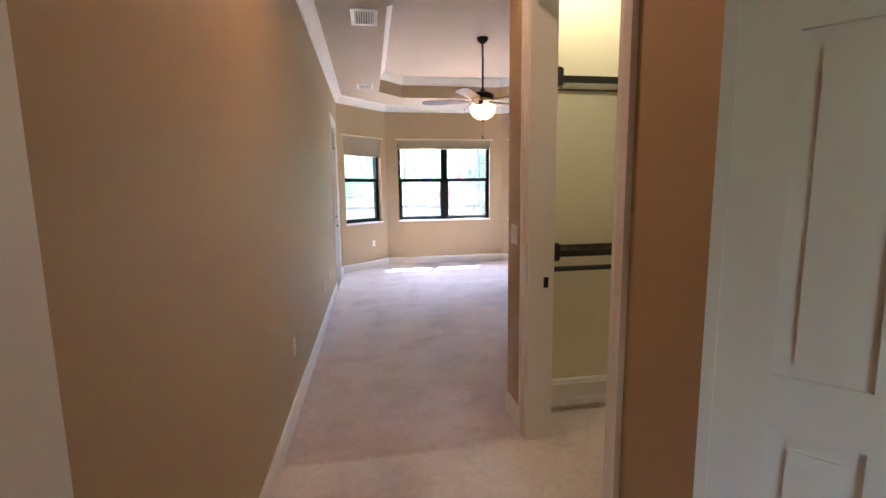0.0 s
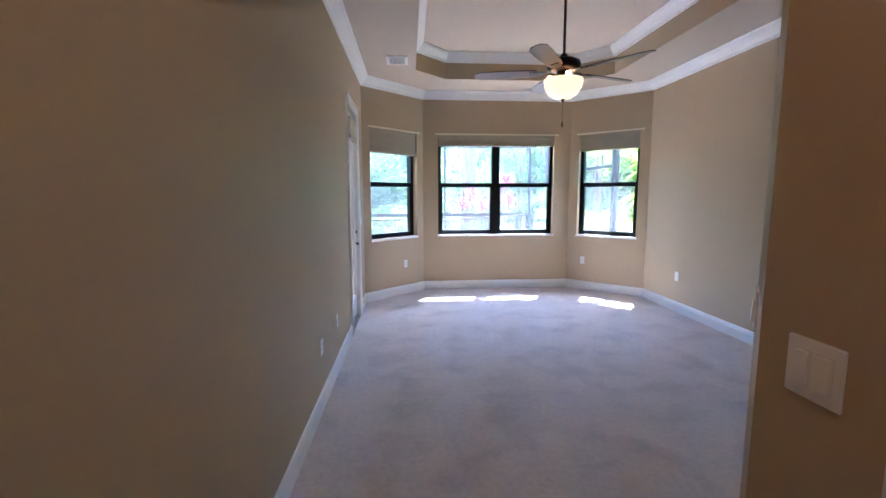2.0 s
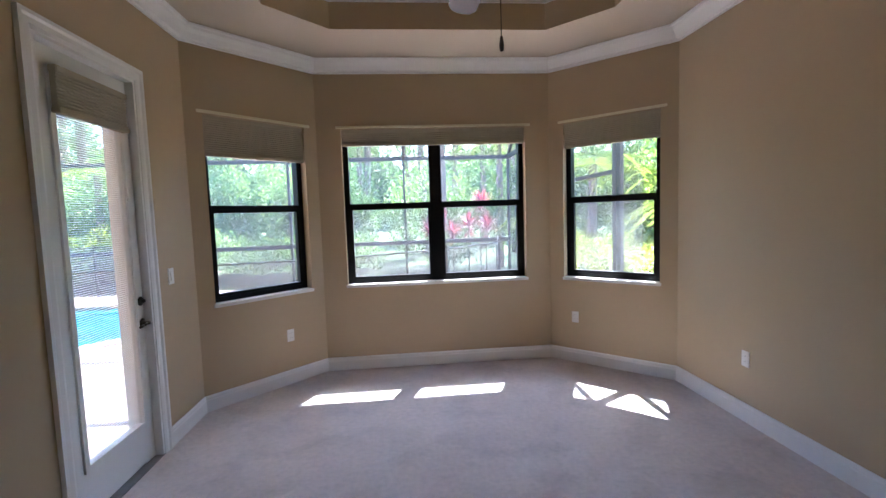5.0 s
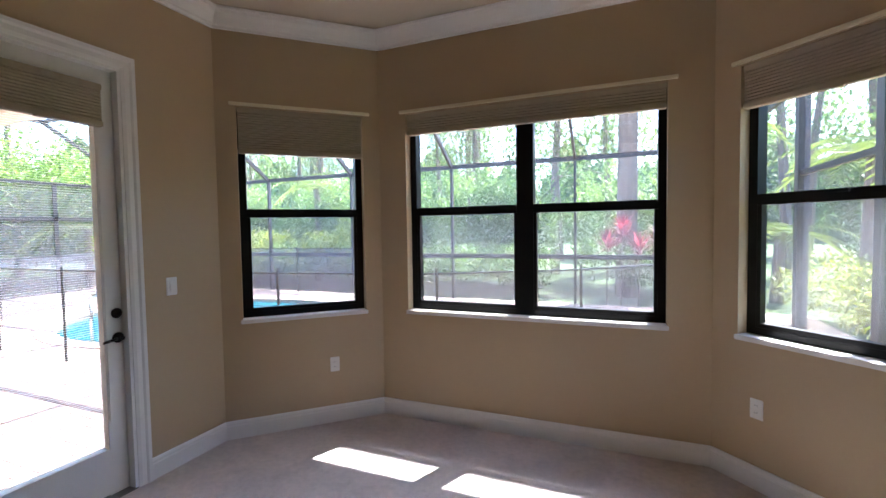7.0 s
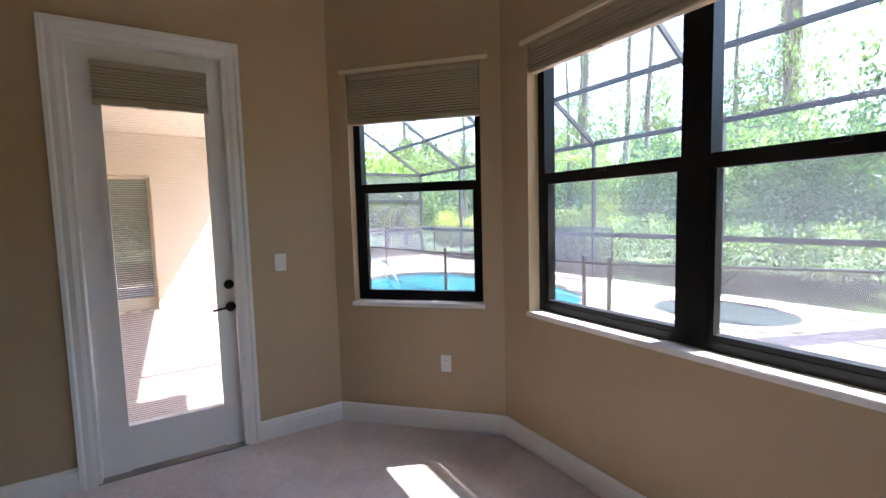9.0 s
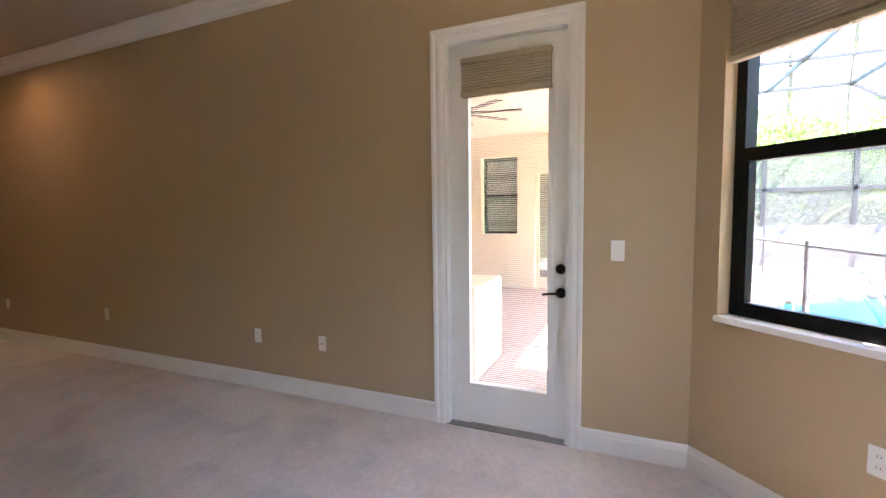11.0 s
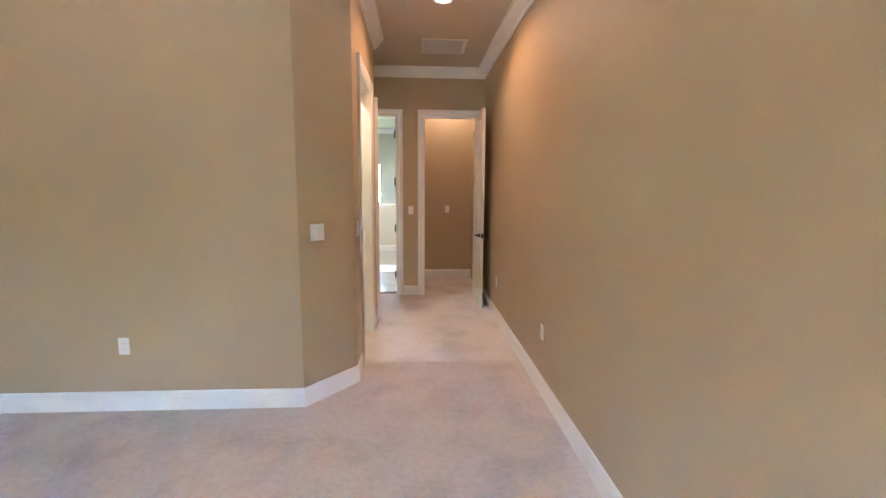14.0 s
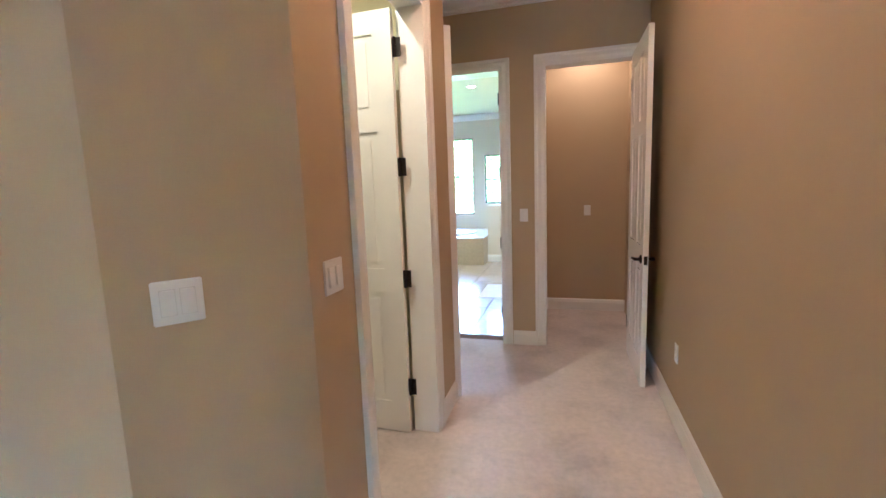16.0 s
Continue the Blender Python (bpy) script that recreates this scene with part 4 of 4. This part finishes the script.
for i in range(53):
    z = 0.1 + i * 0.0405
    part("blind_slat", B(-6.585, -6.58, 6.86, 7.59, z, z + 0.037), M_BLINDG, d)
tagged(finish("half_wall", B(-1.9, -1.0, 6.3, 7.35, GZ, 0.75, bevel=0.01), M_STUCCO), "white stucco half wall on the lanai", "half wall")
lf = thing("lanai_fan", pose(-3.2, 6.4, 3.02), "bronze lanai ceiling fan with slim blades", "ceiling fan")
part("motor", lathe([(0, 0), (0.05, 0), (0.05, -0.10), (0.15, -0.16), (0.15, -0.24), (0, -0.26)], 24), M_HARD, lf)
for i in range(8):
    part("blade", B(0.12, 0.85, -0.05, 0.05, -0.21, -0.20, m=pose(0, 0, 0, 0, 0, 45 * i + 10)), M_BLADE, lf)
setting("eave", sweep([(0, 8.5), P0, P1, P2, P3, (4.11, 4.0)], [(-0.2, 2.80), (-0.85, 2.80), (-0.85, 2.98), (-0.2, 3.3)]), M_STUCCO, "cream roof eave", "eave")


# ---------------- planting ----------------
def leaf(V, F, c, d, up, ln, wd):
    """One folded leaf: two quads along a midrib."""
    s = d.cross(up)
    if s.length < 1e-3:
        s = Vector((1, 0, 0))
    s.normalize()
    n = s.cross(d).normalized()
    k = len(V)
    for v in (c, c + d * ln * 0.5 + s * wd + n * wd * 0.3, c + d * ln, c + d * ln * 0.5 - s * wd + n * wd * 0.3):
        V.append(v[:])
    F.append((k, k + 1, k + 2))
    F.append((k, k + 2, k + 3))


def rnd_dir(lift=0.0):
    v = Vector((rng.gauss(0, 1), rng.gauss(0, 1), rng.gauss(0, 1) + lift))
    return v.normalized()


def from_lists(name, V, F, m, parent=None):
    me = bpy.data.meshes.new(name)
    me.from_pydata(V, [], F)
    me.materials.append(m)
    ob = new(name, me)
    if parent:
        ob.parent = parent
    return ob


def hedge(name, x0, x1, y0, y1, h, count, m, label, size=0.09):
    """Uneven bank of leaves in clumps."""
    V, F = [], []
    clumps = max(8, int((x1 - x0) * (y1 - y0) * 3.0))
    per = count // clumps
    for _ in range(clumps):
        cx, cy = rng.uniform(x0, x1), rng.uniform(y0, y1)
        hh = h * rng.uniform(0.65, 1.12)
        r = rng.uniform(0.35, 0.7)
        for _ in range(per):
            d = rnd_dir()
            q = rng.uniform(0.5, 1.0)
            c = Vector((cx + d.x * r * q, cy + d.y * r * q, max(GZ - 0.1, hh * 0.55 + d.z * hh * 0.45 * q)))
            leaf(V, F, c, (d + rnd_dir() * 0.7).normalized(), Vector((0, 0, 1)), size * rng.uniform(0.7, 1.5), size * 0.35)
    return tagged(from_lists(name, V, F, m), label, "hedge", kind="stuff")


hedge("hedge", -13, 4.2, 17.2, 18.8, 1.25, 26000, M_LEAF, "dense green clipped hedge behind the cage", 0.08)
hedge("yellow_hedge", -13, -4.5, 17.4, 18.4, 1.7, 12000, M_LEAFY, "yellow-green leafy shrubs behind the cage", 0.09)
hedge("shrub_bank", -12, 6, 19.2, 21.5, 3.6, 75000, M_LEAF, "tall green shrubs at the wood's edge", 0.10)
hedge("side_hedge", 5.6, 7.6, 10, 17, 0.95, 14000, M_LEAFY, "yellow-green hedge beside the cage", 0.07)
hedge("side_shrubs", 8.0, 11, 9, 21, 4.2, 36000, M_LEAF, "tall green shrubs beside the garden", 0.14)
hedge("west_shrubs", -19, -14.5, 4, 20, 5.0, 42000, M_LEAF, "tall green shrubs beyond the cage", 0.14)


def pine(x, y, h):
    root = thing("pine_tree", pose(x, y, GZ - 0.12), "tall slim pine with thin feathery crown", "tree", "pine trees")
    bm = bmesh.new()
    p = Vector((0, 0, 0))
    r = 0.10 + h * 0.008
    n = 6
    pts = [p]
    for i in range(n):
        q = Vector((pts[-1].x + rng.uniform(-.15, .15), pts[-1].y + rng.uniform(-.15, .15), h * (i + 1) / n))
        tube(bm, pts[-1], q, r * (1 - i / n * 0.75), 7, r * (1 - (i + 1) / n * 0.75))
        pts.append(q)
    V, F = [], []
    for k in range(34):
        t = rng.uniform(0.30, 1.0)
        z = h * t
        base = pts[min(n, int(t * n))].lerp(pts[min(n, int(t * n) + 1)], t * n - int(t * n))
        d = rnd_dir(0.15)
        d.z = abs(d.z) * 0.5
        ln = rng.uniform(0.7, 1.9) * (1.25 - t * 0.7)
        e = base + d * ln
        tube(bm, base, e, 0.025, 4, 0.008)
        for _ in range(60):
            c = base.lerp(e, rng.uniform(0.3, 1.1)) + rnd_dir() * 0.30
            leaf(V, F, c, rnd_dir(0.3), Vector((0, 0, 1)), rng.uniform(0.14, 0.30), 0.022)
    part("trunk", bm, M_BARK, root)
    from_lists("crown", V, F, M_PINE, root)


for i in range(30):
    x = -22 + i * 1.25 + rng.uniform(-.5, .5)
    pine(x, rng.uniform(22, 31), rng.uniform(10, 16))
for i in range(7):
    pine(-20 + rng.uniform(-3, 1), 6 + i * 2.2, rng.uniform(9, 13))
for i in range(5):
    pine(12 + rng.uniform(-1, 3), 12 + i * 2.4, rng.uniform(9, 13))
hedge("far_wood", -45, 30, 33, 37, 9.5, 60000, M_PINE, "far dark wood", 0.30)
hedge("far_wood", -34, -29, -5, 36, 8.0, 30000, M_PINE, "far dark wood", 0.30)


def cordyline(x, y, h):
    root = thing("red_cordyline", pose(x, y, GZ - 0.12), "red ti plant with bare stem and leaf tuft", "plant", "red plants")
    bm = bmesh.new()
    tube(bm, (0, 0, 0), (0.03, 0.02, h), 0.02, 7, 0.013)
    part("stem", bm, M_BARK, root)
    V, F = [], []
    for i in range(64):
        d = rnd_dir(0.9)
        leaf(V, F, Vector((0.03, 0.02, h - 0.25 * rng.random())), d, Vector((0, 0, 1)), rng.uniform(0.3, 0.52), 0.026)
    from_lists("leaf_tuft", V, F, M_RED, root)


for x, y, h in ((2.35, 17.0, 1.45), (2.65, 17.3, 1.75), (3.0, 17.0, 1.35), (3.75, 17.0, 2.15), (3.95, 17.3, 1.5), (3.45, 17.2, 1.6)):
    cordyline(x, y, h)


def palm(x, y, h, ln=1.9):
    root = thing("palm", pose(x, y, GZ - 0.12), "yellow-green palm with arching feather fronds", "palm", "palms")
    bm = bmesh.new()
    tube(bm, (0, 0, 0), (0.05, 0, h), 0.14, 10, 0.10)
    part("trunk", bm, M_BARK, root)
    for i in range(13):
        a = 2 * math.pi * i / 13 + rng.uniform(-.15, .15)
        up = rng.uniform(0.3, 1.3)
        V, F = [], []
        prev = Vector((0.05, 0, h))
        for k in range(16):
            t = k / 15
            c = Vector((0.05 + math.cos(a) * ln * t, math.sin(a) * ln * t, h + up * ln * 0.6 * t - 0.9 * ln * t * t))
            ax = (c - prev) if k else Vector((math.cos(a), math.sin(a), up))
            ax.normalize()
            s = ax.cross(Vector((0, 0, 1))).normalized()
            for sg in (-1, 1):
                leaf(V, F, c, (s * sg + ax * 0.6 - Vector((0, 0, 0.35))).normalized(), ax, 0.55 * (1.1 - t * 0.8), 0.022)
            prev = c
        from_lists("frond", V, F, M_PALM, root)


for x, y, h in ((7.0, 12.8, 1.9), (8.2, 15.5, 2.6), (5.9, 18.6, 1.6), (6.6, 16.4, 3.0), (4.9, 19.8, 4.2), (-13.6, 15.5, 2.0), (-7.5, 19.5, 3.4)):
    palm(x, y, h)
bm = bmesh.new()
tube(bm, (0, 0, 0), (0.1, 0, 9), 0.26, 14, 0.20)
big = thing("tall_palm", pose(2.75, 18.6, GZ - 0.12), "tall grey palm trunk behind the cage", "tree")
part("trunk", bm, M_BARK, big)

# far tree line, a ring with an uneven top
M_FAR = mat("far_tree_line", (0.05, 0.09, 0.03), 0.9, vary=0.55, scale=0.25, fine=1.6, bump=1.0, dist=0.5)
V, F = [], []
N = 420
for i in range(N):
    a = 2 * math.pi * i / N
    rr = 54 + 3 * noise.noise((8 * math.cos(a), 8 * math.sin(a), 0.3))
    h = 9.0 + 4.5 * noise.noise((9 * math.cos(a), 9 * math.sin(a), 2.0)) + 3.0 * noise.noise((40 * math.cos(a), 40 * math.sin(a), 5.0)) + rng.uniform(-0.8, 0.8)
    V += [(rr * math.cos(a), 8 + rr * math.sin(a), -0.3), (rr * math.cos(a), 8 + rr * math.sin(a), h)]
for i in range(N):
    j = (i + 1) % N
    F.append((2 * i, 2 * j, 2 * j + 1, 2 * i + 1))
tagged(from_lists("backdrop", V, F, M_FAR), "far green tree line", "tree line", kind="structure")

# ---------------- floor pieces, last ----------------
tile_me = None
bf = bpy.data.objects["bath_floor"]
for i in range(9):
    for j in range(12):
        x, y = 1.12 + i * 0.46, -5.45 + j * 0.50
        if x > 3.9 or y < -4.3:
            continue
        if tile_me is None:
            b = bmesh.new()
            box(b, 0.003, 0.457, 0.003, 0.497, -0.012, 0.0, bevel=0.002)
            t = finish("tile", b, M_TILE)
            tile_me = t.data
        else:
            t = new("tile", tile_me)
        t.location = (x, y, 0)
        t.parent = bf

pv = bpy.data.objects["patio"]
bm = bmesh.new()
box(bm, 0.004, 0.226, 0.004, 0.111, GZ - 0.03, GZ, bevel=0.004)
first = finish("paver", bm, M_PAVER)
first.parent = pv
bmr = []
count = 0
for i in range(75):
    for j in range(130):
        x, y = -12.4 + i * 0.23 - (j % 2) * 0.115, 2.3 + j * 0.115
        c = (x + 0.11, y + 0.05)
        if x > -0.7 and y < 10.0 or x > 4.2 or c[1] > 16.3:
            continue
        if any(inside((c[0] + a, c[1] + e), pl) for a in (-.3, 0, .3) for e in (-.25, 0, .25) for pl in (POOL, SPA)):
            continue
        near = -3.2 < x < -0.2 and 7.4 < y < 9.0
        if near and count < 290:
            p = new("paver", first.data)
            p.location = (x, y, 0)
            p.parent = pv
            count += 1
        else:
            bmr.append((x, y))
first.location = (*bmr.pop(), 0)
V, F = [], []
for x, y in bmr:
    k = len(V)
    dz = rng.uniform(-0.002, 0.002)
    for z, s in ((GZ - 0.02, 0.004), (GZ - 0.002 + dz, 0.004), (GZ + dz, 0.008)):
        V += [(x + s, y + s, z), (x + 0.23 - s, y + s, z), (x + 0.23 - s, y + 0.115 - s, z), (x + s, y + 0.115 - s, z)]
    for b in (0, 4):
        for e in range(4):
            F.append((k + b + e, k + b + (e + 1) % 4, k + b + 4 + (e + 1) % 4, k + b + 4 + e))
    F.append((k + 8, k + 9, k + 10, k + 11))
o = from_lists("pavers", V, F, M_PAVER, pv)
o["kind"] = "stuff"
